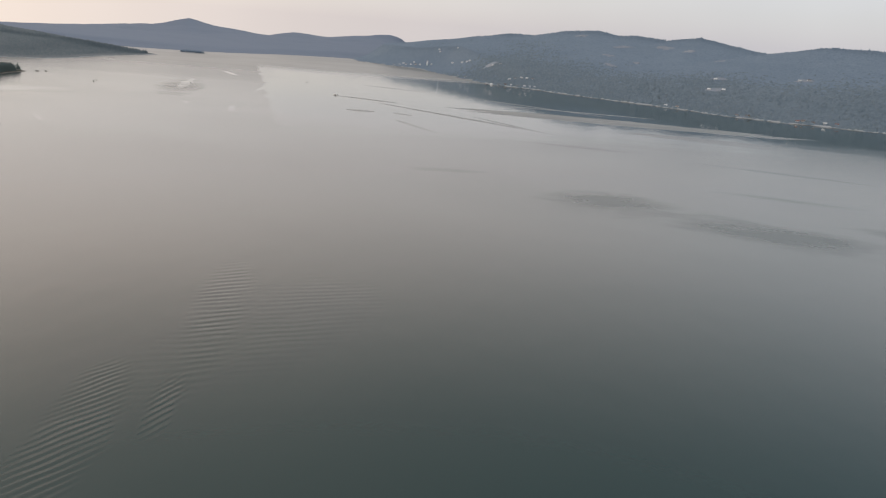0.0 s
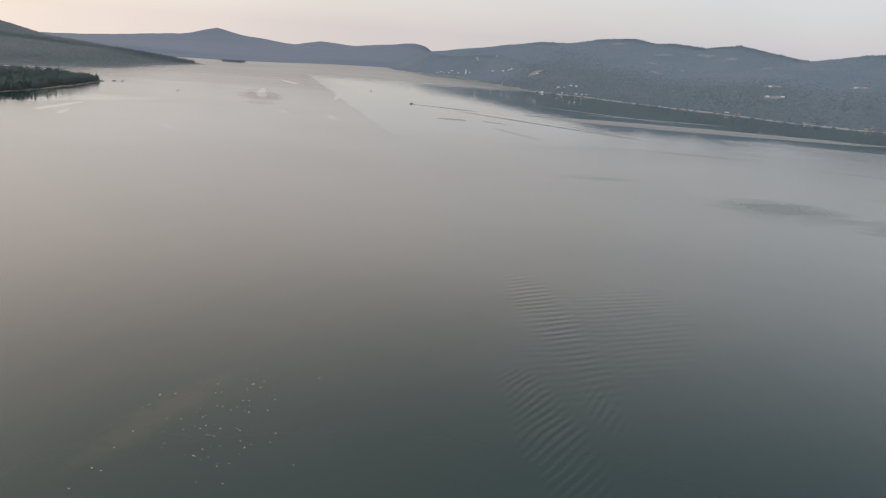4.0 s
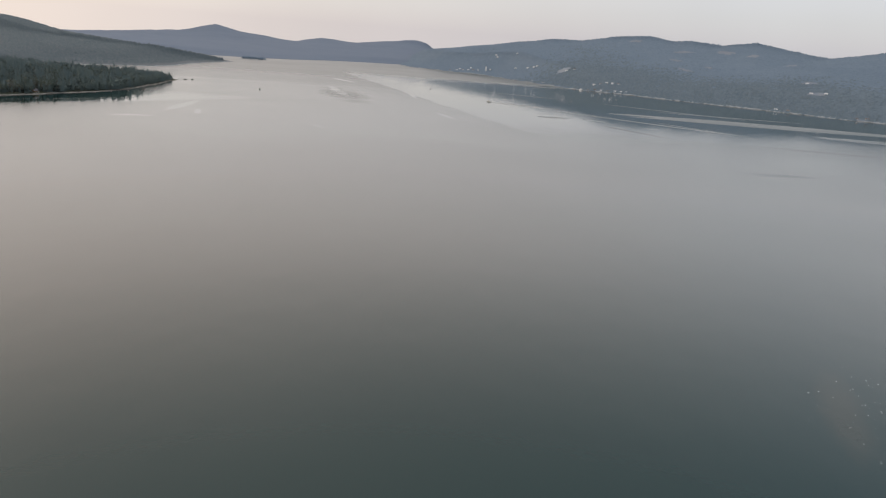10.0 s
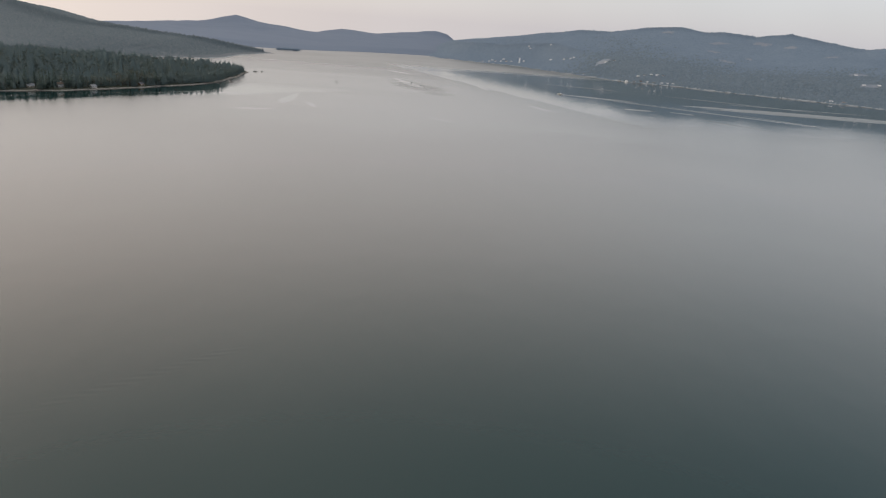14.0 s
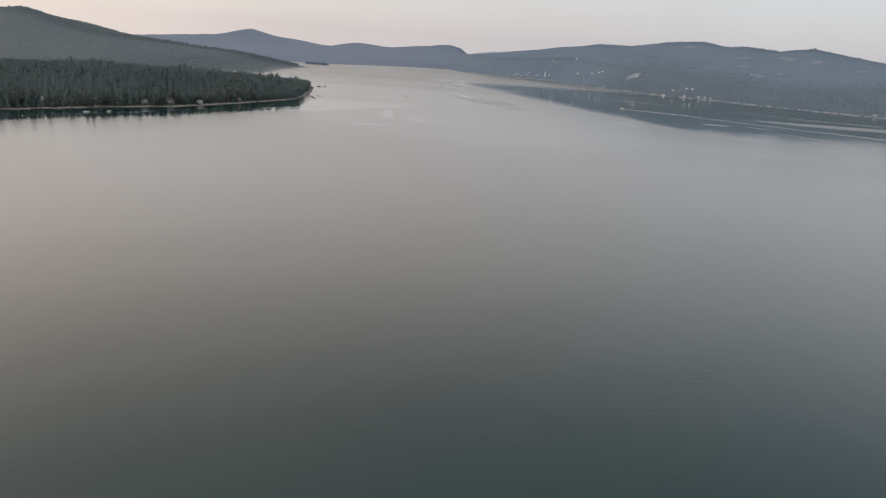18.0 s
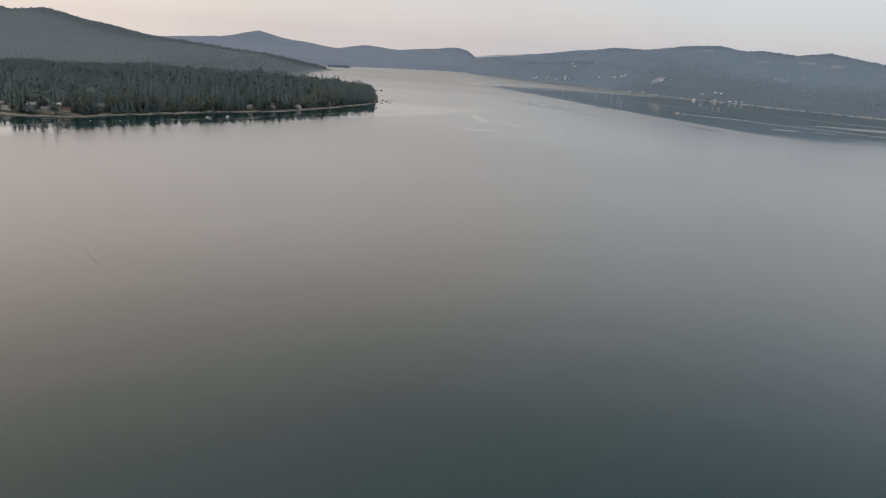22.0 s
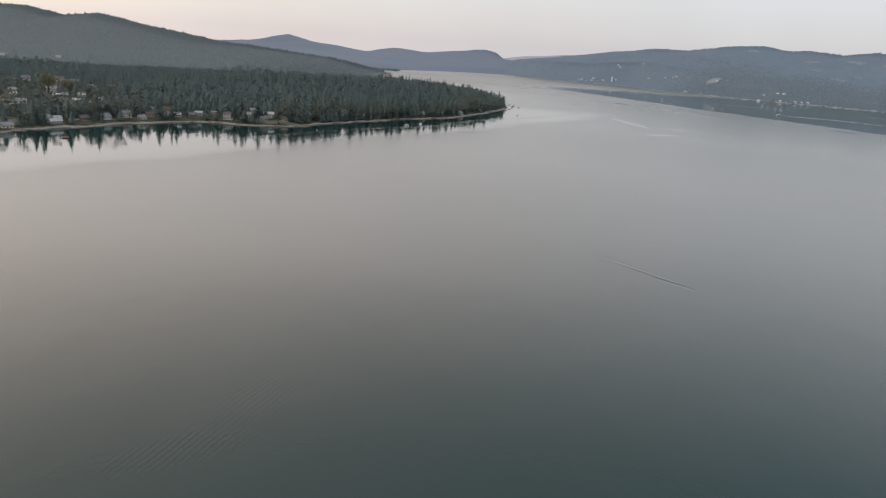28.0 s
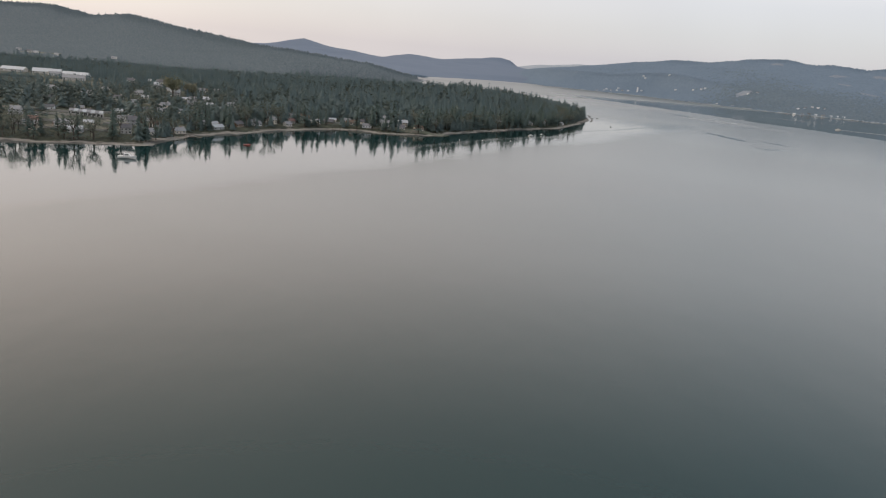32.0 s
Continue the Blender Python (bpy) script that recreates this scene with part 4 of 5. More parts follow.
def part(name, bm, material, parent=None, label=""):
    me = bpy.data.meshes.new(name)
    bm.to_mesh(me)
    bm.free()
    me.materials.append(material)
    ob = new(name, me)
    if parent is not None:
        ob.parent = parent
    if label:
        ob["label"] = label
    return ob


def tube(bm, a, b, ra, rb, sides=7):
    """A tapered round bar from a to b."""
    a, b = Vector(a), Vector(b)
    q = (b - a).to_track_quat("Z", "Y")
    rings = []
    for p, r in ((a, ra), (b, rb)):
        rings.append([bm.verts.new(p + q @ Vector((r * math.cos(6.283 * j / sides), r * math.sin(6.283 * j / sides), 0))) for j in range(sides)])
    for j in range(sides):
        bm.faces.new((rings[0][j], rings[0][(j + 1) % sides], rings[1][(j + 1) % sides], rings[1][j]))
    bm.faces.new(rings[1])
    bm.faces.new(rings[0][::-1])


def fir_thing(seed):
    """A shore fir, one metre high: trunk with stubs, and a crown of whorls of drooping boughs."""
    r = random.Random(seed)
    top = new("fir_tree")
    bm = bmesh.new()
    lean = Vector((r.uniform(-0.02, 0.02), r.uniform(-0.02, 0.02), 0))
    tube(bm, (0, 0, -0.05), Vector((0, 0, 0.5)) + lean * 0.5, 0.024, 0.015)
    tube(bm, Vector((0, 0, 0.5)) + lean * 0.5, Vector((0, 0, 0.97)) + lean, 0.015, 0.003)
    for _ in range(6):
        a, h = r.uniform(0, 6.28), r.uniform(0.12, 0.4)
        tube(bm, (0, 0, h), (0.09 * math.cos(a), 0.09 * math.sin(a), h - 0.01), 0.005, 0.002, 4)
    part("trunk", bm, M_BARK, top)
    bm = bmesh.new()
    tiers = r.randint(11, 14)
    bare = r.uniform(0.08, 0.24)
    for t in range(tiers):
        s = t / (tiers - 1)
        h = bare + (0.985 - bare) * s
        for j in range(r.randint(7, 9)):
            a = r.uniform(0, 6.283)
            reach = (0.235 * (1 - s)**0.8 + 0.018) * r.uniform(0.6, 1.2)
            d, e = Vector((math.cos(a), math.sin(a), 0)), Vector((-math.sin(a), math.cos(a), 0))
            root = Vector((0, 0, h + 0.035)) + lean * h
            mid = root + d * reach * 0.55 + Vector((0, 0, -0.01))
            tip = root + d * reach + Vector((0, 0, -0.055 * r.uniform(0.6, 1.4)))
            w = reach * r.uniform(0.26, 0.38)
            v = [bm.verts.new(p) for p in (root, mid + e * w - Vector((0, 0, 0.03)), tip, mid - e * w - Vector((0, 0, 0.03)), mid)]
            for f in ((0, 1, 4), (1, 2, 4), (2, 3, 4), (3, 0, 4)):
                bm.faces.new([v[i] for i in f])
    part("crown", bm, M_FIR, top)
    return top


def alder_thing(seed):
    """A shore alder, one metre high: forked trunk, limbs, and a crown of many small clumps with gaps."""
    r = random.Random(seed)
    top = new("alder_tree")
    bm = bmesh.new()
    tube(bm, (0, 0, -0.05), (0.01, 0.0, 0.36), 0.026, 0.018)
    ends = []
    for j in range(7):
        a = 6.283 * j / 7 + r.uniform(-0.3, 0.3)
        reach, h = r.uniform(0.14, 0.30), r.uniform(0.6, 0.92)
        knee = Vector((0.45 * reach * math.cos(a), 0.45 * reach * math.sin(a), 0.36 + 0.5 * (h - 0.36)))
        end = Vector((reach * math.cos(a), reach * math.sin(a), h))
        tube(bm, (0.01, 0, 0.34), knee, 0.012, 0.008, 5)
        tube(bm, knee, end, 0.008, 0.003, 5)
        ends += [knee, end, end]
    part("trunk", bm, M_BARK, top)
    bm = bmesh.new()
    for _ in range(130):
        c = Vector(r.choice(ends)) + Vector((r.gauss(0, 0.075), r.gauss(0, 0.075), r.gauss(0.02, 0.065)))
        v = [bm.verts.new(c + Vector((r.gauss(0, 0.026), r.gauss(0, 0.026), r.gauss(0, 0.022)))) for _ in range(4)]
        for f in ((0, 1, 2), (0, 2, 3), (1, 3, 2), (0, 3, 1)):
            bm.faces.new([v[i] for i in f])
    part("crown", bm, M_ALDER, top)
    return top


def willow_thing(seed):
    """A big spreading willow, one metre high, pale olive with hanging sprays."""
    r = random.Random(seed)
    top = new("willow_tree")
    bm = bmesh.new()
    tube(bm, (0, 0, -0.05), (0, 0.01, 0.3), 0.04, 0.03)
    ends = []
    for j in range(9):
        a = 6.283 * j / 9 + r.uniform(-0.3, 0.3)
        reach, h = r.uniform(0.15, 0.42), r.uniform(0.62, 0.92)
        knee = Vector((0.5 * reach * math.cos(a), 0.5 * reach * math.sin(a), 0.3 + 0.6 * (h - 0.3)))
        end = Vector((reach * math.cos(a), reach * math.sin(a), h))
        tube(bm, (0, 0.01, 0.28), knee, 0.018, 0.011, 5)
        tube(bm, knee, end, 0.011, 0.004, 5)
        ends += [knee, end, end, end * 0.85]
    part("trunk", bm, M_BARK, top)
    bm = bmesh.new()
    for _ in range(1000):
        c = Vector(r.choice(ends)) + Vector((r.gauss(0, 0.085), r.gauss(0, 0.085), r.gauss(-0.04, 0.09)))
        v = [bm.verts.new(c + Vector((r.gauss(0, 0.026), r.gauss(0, 0.026), r.gauss(0, 0.04)))) for _ in range(4)]
        for f in ((0, 1, 2), (0, 2, 3), (1, 3, 2), (0, 3, 1)):
            bm.faces.new([v[i] for i in f])
    part("crown", bm, M_WILLOW, top)
    return top


def planted(master, x, y, z, size, turn):
    m = pose(x, y, z, 0, 0, turn)
    ob = copy_thing(master, m)
    ob.matrix_basis = m @ Matrix.Diagonal((size, size, size, 1))
    return ob


fir_kinds = [tagged(fir_thing(s), "dark green fir with drooping boughs near the beach", "tree", "shore firs") for s in range(6)]
alder_kinds = [tagged(alder_thing(s), "budding grey-brown alder with open crown near the beach", "tree", "shore alders") for s in range(4)]
used = set()
for n, (px, py, size, leaf) in enumerate(front):
    kinds = alder_kinds if leaf else fir_kinds
    kind = kinds[n % len(kinds)]
    z = float(WEST.height(np.array([px]), np.array([py]))[0]) - 0.2
    size = float(size) * (0.85 if leaf else 1.05)
    if kind.name in used:
        planted(kind, px, py, z, size, n * 67.0)
    else:
        used.add(kind.name)
        kind.matrix_basis = pose(px, py, z, 0, 0, n * 67.0) @ Matrix.Diagonal((size, size, size, 1))


# tall firs and alders standing close to the water off the village
tr = random.Random(21)
for n in range(34):
    f = n / 33
    px = -1262 + 44 * f + tr.uniform(-7, 7) if n % 2 else -1395 + 70 * f + tr.uniform(-8, 8)
    py = 402 + 92 * f + tr.uniform(-6, 6) if n % 2 else 376 + 34 * f + tr.uniform(-5, 10)
    if not 4.5 < float(WEST.inland(np.array([px]), np.array([py]))[0]) < 40 or not clear_of_houses(np.array([px]), np.array([py]), HOUSES_W, 5.0)[0]:
        continue
    z = float(WEST.height(np.array([px]), np.array([py]))[0]) - 0.2
    planted((fir_kinds + alder_kinds)[n % 10], px, py, z, tr.uniform(11, 18), n * 41.0)


# ---- buildings ----
def painted(name, col, dirt, rough=0.7, grain=2.0):
    k = Mat(name, rough)
    big, fine = k.noise(k.coords(), 0.35, 4), k.noise(k.coords((1, 1, 6)), grain, 4)
    c = k.mix(k.ramp(big, (0.4, 0.0), (0.75, 0.5)), col, dirt)
    k.set("Base Color", k.mix(k.ramp(fine, (0.45, 0.0), (0.8, 0.35)), c, dirt))
    k.set("Normal", k.bump(fine, 0.3, 0.03))
    return k.m


WALLS = [painted("white_clapboard", (0.56, 0.55, 0.52), (0.36, 0.35, 0.33)), painted("grey_siding", (0.42, 0.43, 0.43), (0.28, 0.28, 0.28)),
         painted("cedar_boards", (0.24, 0.16, 0.10), (0.14, 0.10, 0.075)), painted("cream_stucco", (0.62, 0.56, 0.46), (0.45, 0.40, 0.33))]
ROOFS = [painted("grey_shingles", (0.20, 0.20, 0.21), (0.11, 0.11, 0.12), 0.9, 3.0), painted("pale_metal_roof", (0.34, 0.35, 0.36), (0.25, 0.26, 0.27), 0.6),
         painted("brown_shingles", (0.17, 0.13, 0.10), (0.09, 0.075, 0.065), 0.9, 3.0), painted("red_metal_roof", (0.26, 0.15, 0.13), (0.17, 0.11, 0.10), 0.5)]
WALLS.append(painted("fresh_white_paint", (0.74, 0.76, 0.78), (0.58, 0.60, 0.62)))
ROOFS.append(painted("white_metal_roof", (0.62, 0.65, 0.67), (0.48, 0.50, 0.52), 0.5))
M_TRIM = painted("white_trim", (0.75, 0.75, 0.73), (0.6, 0.6, 0.58))
M_DOOR = painted("dark_door_paint", (0.10, 0.09, 0.09), (0.06, 0.055, 0.05))
M_BRICK = painted("chimney_brick", (0.30, 0.17, 0.13), (0.18, 0.11, 0.09), 0.9)
M_DECK = painted("weathered_planks", (0.34, 0.30, 0.25), (0.20, 0.18, 0.15), 0.9, 4.0)
k = Mat("window_glass", 0.06, 0.0, 1.5)
k.set("Base Color", k.mix(k.random(), (0.02, 0.025, 0.03), (0.05, 0.06, 0.065)))
M_GLASS = k.m


def box(bm, x0, x1, y0, y1, z0, z1):
    v = [bm.verts.new((x, y, z)) for z in (z0, z1) for x, y in ((x0, y0), (x1, y0), (x1, y1), (x0, y1))]
    for f in ((3, 2, 1, 0), (4, 5, 6, 7), (0, 1, 5, 4), (1, 2, 6, 5), (2, 3, 7, 6), (3, 0, 4, 7)):
        bm.faces.new([v[i] for i in f])


def boxed(name, dims, material, parent, label=""):
    bm = bmesh.new()
    box(bm, *dims)
    return part(name, bm, material, parent, label)


def house(w, d, storeys, wall, roof, simple=False, long=False, deck=True):
    """A gabled house; its front faces -y. Its foot goes 1.5 m into the slope."""
    top = new("house")
    h = 2.7 * storeys + 0.3
    rise = (0.22 if long else 0.36) * d
    bm = bmesh.new()
    prof = [(-d / 2, -1.5), (d / 2, -1.5), (d / 2, h), (0, h + rise), (-d / 2, h)]
    ends = [[bm.verts.new((s * w / 2, y, z)) for y, z in prof] for s in (-1, 1)]
    bm.faces.new(ends[0][::-1])
    bm.faces.new(ends[1])
    for j in range(5):
        bm.faces.new((ends[0][j], ends[0][(j + 1) % 5], ends[1][(j + 1) % 5], ends[1][j]))
    part("wall", bm, WALLS[wall], top)
    for s in (-1, 1):
        bm = bmesh.new()
        eave, ridge = Vector((0, s * (d / 2 + 0.6), h - 0.6 * rise / (d / 2) + 0.03)), Vector((0, 0, h + rise + 0.03))
        up = Vector((0, 0, 0.22))
        v = [bm.verts.new(p + Vector((e * (w / 2 + 0.5), 0, 0))) for e in (-1, 1) for p in (eave, ridge, ridge + up, eave + up)]
        for f in ((3, 2, 1, 0), (4, 5, 6, 7), (0, 1, 5, 4), (1, 2, 6, 5), (2, 3, 7, 6), (3, 0, 4, 7)):
            bm.faces.new([v[i] for i in f])
        bmesh.ops.recalc_face_normals(bm, faces=bm.faces)
        part("roof_slope", bm, ROOFS[roof], top)
    cols = max(2, int(w / (4.5 if simple else 3.2)))
    for lv in range(storeys):
        for c in range(cols):
            cx, z0 = -w / 2 + (c + 0.5) * w / cols, 0.9 + 2.7 * lv
            if lv == 0 and c == cols // 2:
                door = boxed("door", (cx - 0.5, cx + 0.5, -d / 2 - 0.06, -d / 2 + 0.02, 0.05, 2.1), M_DOOR, top)
                continue
            wd = 0.75 if (c + lv) % 2 else 1.05
            frame_ob = boxed("window", (cx - wd, cx + wd, -d / 2 - 0.05, -d / 2 + 0.02, z0, z0 + 1.35), M_TRIM, top)
            boxed("pane", (cx - wd + 0.1, cx - 0.04, -d / 2 - 0.075, -d / 2 - 0.03, z0 + 0.1, z0 + 1.25), M_GLASS, frame_ob)
            if not simple:
                boxed("pane", (cx + 0.04, cx + wd - 0.1, -d / 2 - 0.075, -d / 2 - 0.03, z0 + 0.1, z0 + 1.25), M_GLASS, frame_ob)
    if not simple:
        for s in (-1, 1):
            frame_ob = boxed("window", tuple(sorted((s * (w / 2 + 0.05), s * (w / 2 - 0.02)))) + (-0.8, 0.8, 1.0, 2.2), M_TRIM, top)
            boxed("pane", tuple(sorted((s * (w / 2 + 0.08), s * (w / 2 + 0.03)))) + (-0.7, 0.7, 1.1, 2.1), M_GLASS, frame_ob)
        chim = boxed("chimney", (w * 0.22, w * 0.22 + 0.8, 0.5, 1.2, h + rise * 0.3, h + rise + 1.0), M_BRICK, top)
        boxed("chimney_cap", (w * 0.22 - 0.1, w * 0.22 + 0.9, 0.4, 1.3, h + rise + 1.0, h + rise + 1.15), M_TRIM, chim)
        if deck:
            deck_ob = boxed("deck", (-w / 2, w / 2, -d / 2 - 2.6, -d / 2 - 0.08, -0.35, -0.1), M_DECK, top)
            for c in range(5):
                px = -w / 2 + 0.1 + c * (w - 0.2) / 4
                boxed("deck_post", (px - 0.07, px + 0.07, -d / 2 - 2.55, -d / 2 - 2.41, -2.4, 0.85), M_TRIM, deck_ob)
            boxed("deck_rail", (-w / 2, w / 2, -d / 2 - 2.54, -d / 2 - 2.42, 0.85, 0.95), M_TRIM, deck_ob)
    return top


COLOURS = ["white clapboard", "grey-sided", "brown cedar", "cream stucco", "fresh white"]
ROOFNAMES = ["grey shingle roof", "pale metal roof", "brown shingle roof", "red metal roof", "white metal roof"]


def stand(ob, land, x, y, turn, scale=1.0, sink=0.0):
    z = float(land.height(np.array([float(x)]), np.array([float(y)]))[0])
    ob.matrix_basis = pose(x, y, z - sink, 0, 0, turn) @ Matrix.Diagonal((scale, scale, scale, 1))
    return ob


for hx, hy, w, d, storeys, turn, wall, roof in HOUSES_W:
    ob = stand(house(w, d, storeys, wall, roof), WEST, hx, hy, turn, 0.64)
    tagged(ob, f"{COLOURS[wall]} shore house with {ROOFNAMES[roof]}, {'two storeys' if storeys > 1 else 'one storey'}", "house", "houses along the headland shore")
for hx, hy, turn, wall, roof in SHEDS:
    tagged(stand(house(11, 6.5, 1, wall, roof, simple=True), WEST, hx, hy, turn, 0.56), f"small {COLOURS[wall]} cabin with {ROOFNAMES[roof]} among the trees", "cabin", "cabins on the village slope")

# long pale sheds and halls in the open ground behind the village
for hx, hy, w, d, turn, wall, roof in ((-1601, 800, 30, 16, 20, 0, 4), (-1566, 798, 30, 14, 6, 0, 4), (-1533, 806, 36, 16, 18, 0, 4), (-1498, 800, 34, 12, 4, 4, 4),
                                       (-1467, 733, 26, 13, 20, 0, 1), (-1580, 772, 20, 11, 26, 3, 1), (-1512, 782, 16, 9, 40, 1, 1)):
    tagged(stand(house(w * 0.8, d * 0.9, 1, wall, roof, simple=True, long=True), WEST, hx, hy, turn), "long pale hall with a low metal roof in open ground", "hall",
           "halls behind the village")
for hx, hy, turn, roof in ((-1948, 1480, 10, 1), (-1905, 1440, 5, 0), (-1823, 1388, 0, 1), (-1722, 1405, 8, 1), (-1880, 1420, 4, 1)):
    tagged(stand(house(18, 11, 2, 0, roof, simple=True), WEST, hx, hy, turn, 0.55), "white farmhouse at the foot of the wooded hill", "house", "farms below the hill")
# row of white huts on the village lawn
for n in range(8):
    tagged(stand(house(2.1, 3.2, 1, 0, 4 if n % 2 else 1, simple=True), WEST, -1335.5 + 2.55 * n, 464 + 0.6 * n, 8), "small white hut in a row on the lawn",
           "hut", "row of huts")

HOUSES_E = [(-30, 2140, 1, 0, -40), (-12, 2128, 0, 1, -42), (8, 2118, 0, 0, -35), (28, 2120, 1, 2, -20), (46, 2112, 0, 1, -15), (64, 2105, 3, 0, -15), (84, 2098, 0, 1, -25),
            (40, 2215, 0, 1, -20), (58, 2208, 0, 0, -20), (76, 2202, 1, 1, -20), (92, 2195, 0, 1, -20), (108, 2188, 0, 0, -25),
            (408, 1752, 0, 1, -40), (432, 1738, 3, 0, -40), (530, 1612, 0, 0, -45), (552, 1606, 3, 2, -40), (640, 1560, 0, 3, -25), (668, 1550, 1, 0, -22), (690, 1545, 0, 1, -20),
            (-425, 2985, 0, 0, -40), (-398, 2975, 1, 1, -35), (-372, 2968, 0, 0, -30), (-350, 2955, 0, 1, -30), (-330, 2945, 3, 0, -30), (-310, 2930, 0, 1, -30),
            (-262, 2905, 0, 1, -45), (-240, 2985, 0, 1, -20), (-110, 2660, 0, 1, -20), (-15, 2470, 0, 1, -30), (10, 2455, 0, 0, -30),
            (-100, 2375, 0, 0, -60), (-130, 2440, 0, 1, -60), (530, 1850, 0, 1, -30), (562, 1838, 0, 1, -30), (590, 2015, 0, 1, -20), (790, 1965, 0, 1, -10), (812, 1960, 0, 0, -10),
            (98, 2092, 0, 1, -25), (112, 2080, 0, 1, -35),
            (655, 1568, 3, 0, -22), (712, 1540, 0, 3, -20), (-385, 2990, 0, 1, -30), (-340, 2975, 0, 1, -30),
            (-170, 2770, 0, 1, -20), (-130, 2690, 0, 1, -20), (-100, 2650, 0, 1, -20), (-235, 2970, 0, 1, 0), (-160, 2900, 0, 1, 0)]
master = {}
for hx, hy, wall, roof, turn in HOUSES_E:
    wall, roof = (4 if wall == 0 else wall), (4 if roof == 1 else roof)
    key = (wall, roof)
    label = f"{COLOURS[wall]} house with {ROOFNAMES[roof]} on the far hillside shore"
    if key not in master:
        master[key] = tagged(house(12, 8, 1, wall, roof, simple=True), label, "house", "houses on the far shore")
        stand(master[key], EAST, hx, hy, turn, 0.66)
    else:
        stand(copy_thing(master[key], Matrix()), EAST, hx, hy, turn, 0.66)

# a white tower by the water
tower = new("tower")
bm = bmesh.new()
tube(bm, (0, 0, -2), (0, 0, 15), 3.4, 2.9, 12)
part("shaft", bm, WALLS[4], tower)
bm = bmesh.new()
tube(bm, (0, 0, 15.003), (0, 0, 17.5), 3.4, 3.4, 12)
part("head", bm, WALLS[4], tower)
bm = bmesh.new()
tube(bm, (0, 0, 17.503), (0, 0, 19.5), 3.7, 0.2, 12)
part("cap", bm, ROOFS[1], tower)
tagged(stand(tower, EAST, -279, 2905, 0), "tall white round tower beside the water", "tower")

# ---- boats, buoys, landing stages ----
M_HULL = painted("white_gelcoat", (0.80, 0.80, 0.78), (0.66, 0.66, 0.63), 0.3)
M_RED = painted("faded_red_paint", (0.36, 0.08, 0.06), (0.22, 0.06, 0.05), 0.5)
M_DARK = painted("dark_rubber", (0.04, 0.04, 0.04), (0.07, 0.07, 0.065), 0.7)
M_ALU = painted("dull_aluminium", (0.55, 0.56, 0.57), (0.42, 0.42, 0.43), 0.35)


def hull(length, beam, depth, material, parent):
    """A hull with raked bow and rounded sections, open topped with a deck, bow to +x."""
    bm = bmesh.new()
    rows = []
    for i in range(11):
        s = i / 10
        x = (s - 0.5) * length
        half = beam / 2 * (min(1.0, 0.82 + 0.5 * s) if s < 0.5 else math.sqrt(max(0.0, 1 - ((s - 0.5) / 0.5)**2.2)))
        sheer = depth * (0.62 + 0.38 * s * s)
        row = []
        for u in (-1, -0.85, -0.45, 0, 0.45, 0.85, 1):
            z = -depth * 0.35 * (1 - abs(u)**2.5) * (1 - 0.5 * s**4) + (sheer if abs(u) == 1 else (sheer * 0.25 if abs(u) > 0.8 else 0))
            row.append(bm.verts.new((x + (0.05 * length * s * s if abs(u) == 1 else 0), u * max(half, 0.02), z)))
        rows.append(row)
    for a, b in zip(rows, rows[1:]):
        for j in range(6):
            bm.faces.new((a[j], b[j], b[j + 1], a[j + 1]))
        bm.faces.new((a[0], a[6], b[6], b[0]))
    bm.faces.new(rows[0])
    bmesh.ops.recalc_face_normals(bm, faces=bm.faces)
    return part("hull", bm, material, parent)


def motor_boat(length, cabin=True, mast=0.0):
    top = new("boat")
    beam, depth = length * 0.32, length * 0.13
    hull(length, beam, depth, M_HULL, top)
    if cabin:
        bm = bmesh.new()
        z0, z1 = depth * 0.75, depth * 0.75 + length * 0.14
        v = [bm.verts.new(p) for p in ((-0.15 * length, -0.33 * beam, z0), (0.22 * length, -0.30 * beam, z0), (0.22 * length, 0.30 * beam, z0), (-0.15 * length, 0.33 * beam, z0),
                                       (-0.13 * length, -0.28 * beam, z1), (0.10 * length, -0.26 * beam, z1), (0.10 * length, 0.26 * beam, z1), (-0.13 * length, 0.28 * beam, z1))]
        for f in ((3, 2, 1, 0), (4, 5, 6, 7), (0, 1, 5, 4), (1, 2, 6, 5), (2, 3, 7, 6), (3, 0, 4, 7)):
            bm.faces.new([v[i] for i in f])
        cab = part("cabin", bm, M_HULL, top)
        for s in (-1, 1):
            y = s * 0.315 * beam
            boxed("side_window", (-0.10 * length, 0.08 * length, min(y, y - s * 0.06), max(y, y - s * 0.06), z0 + 0.35 * (z1 - z0), z0 + 0.75 * (z1 - z0)), M_GLASS, cab)
        boxed("cabin_roof", (-0.17 * length, 0.13 * length, -0.31 * beam, 0.31 * beam, z1 + 0.002, z1 + 0.07), M_ALU, cab)
    if mast:
        bm = bmesh.new()
        tube(bm, (0.12 * length, 0, depth * 0.7), (0.12 * length, 0, mast), 0.09, 0.05)
        part("mast", bm, M_ALU, top)
        bm = bmesh.new()
        tube(bm, (0.12 * length, 0, depth * 0.7 + 1.0), (-0.32 * length, 0, depth * 0.7 + 1.1), 0.07, 0.06)
        part("boom", bm, M_ALU, top)
    motor = boxed("outboard_motor", (-0.54 * length, -0.50 * length, -0.2, 0.2, -0.2, depth * 0.9), M_DARK, top)
    return top


def placed(ob, x, y, turn, z=0.0, label="", category="boat", group=""):
    ob.matrix_basis = pose(x, y, z, 0, 0, turn)
    return tagged(ob, label, category, group)


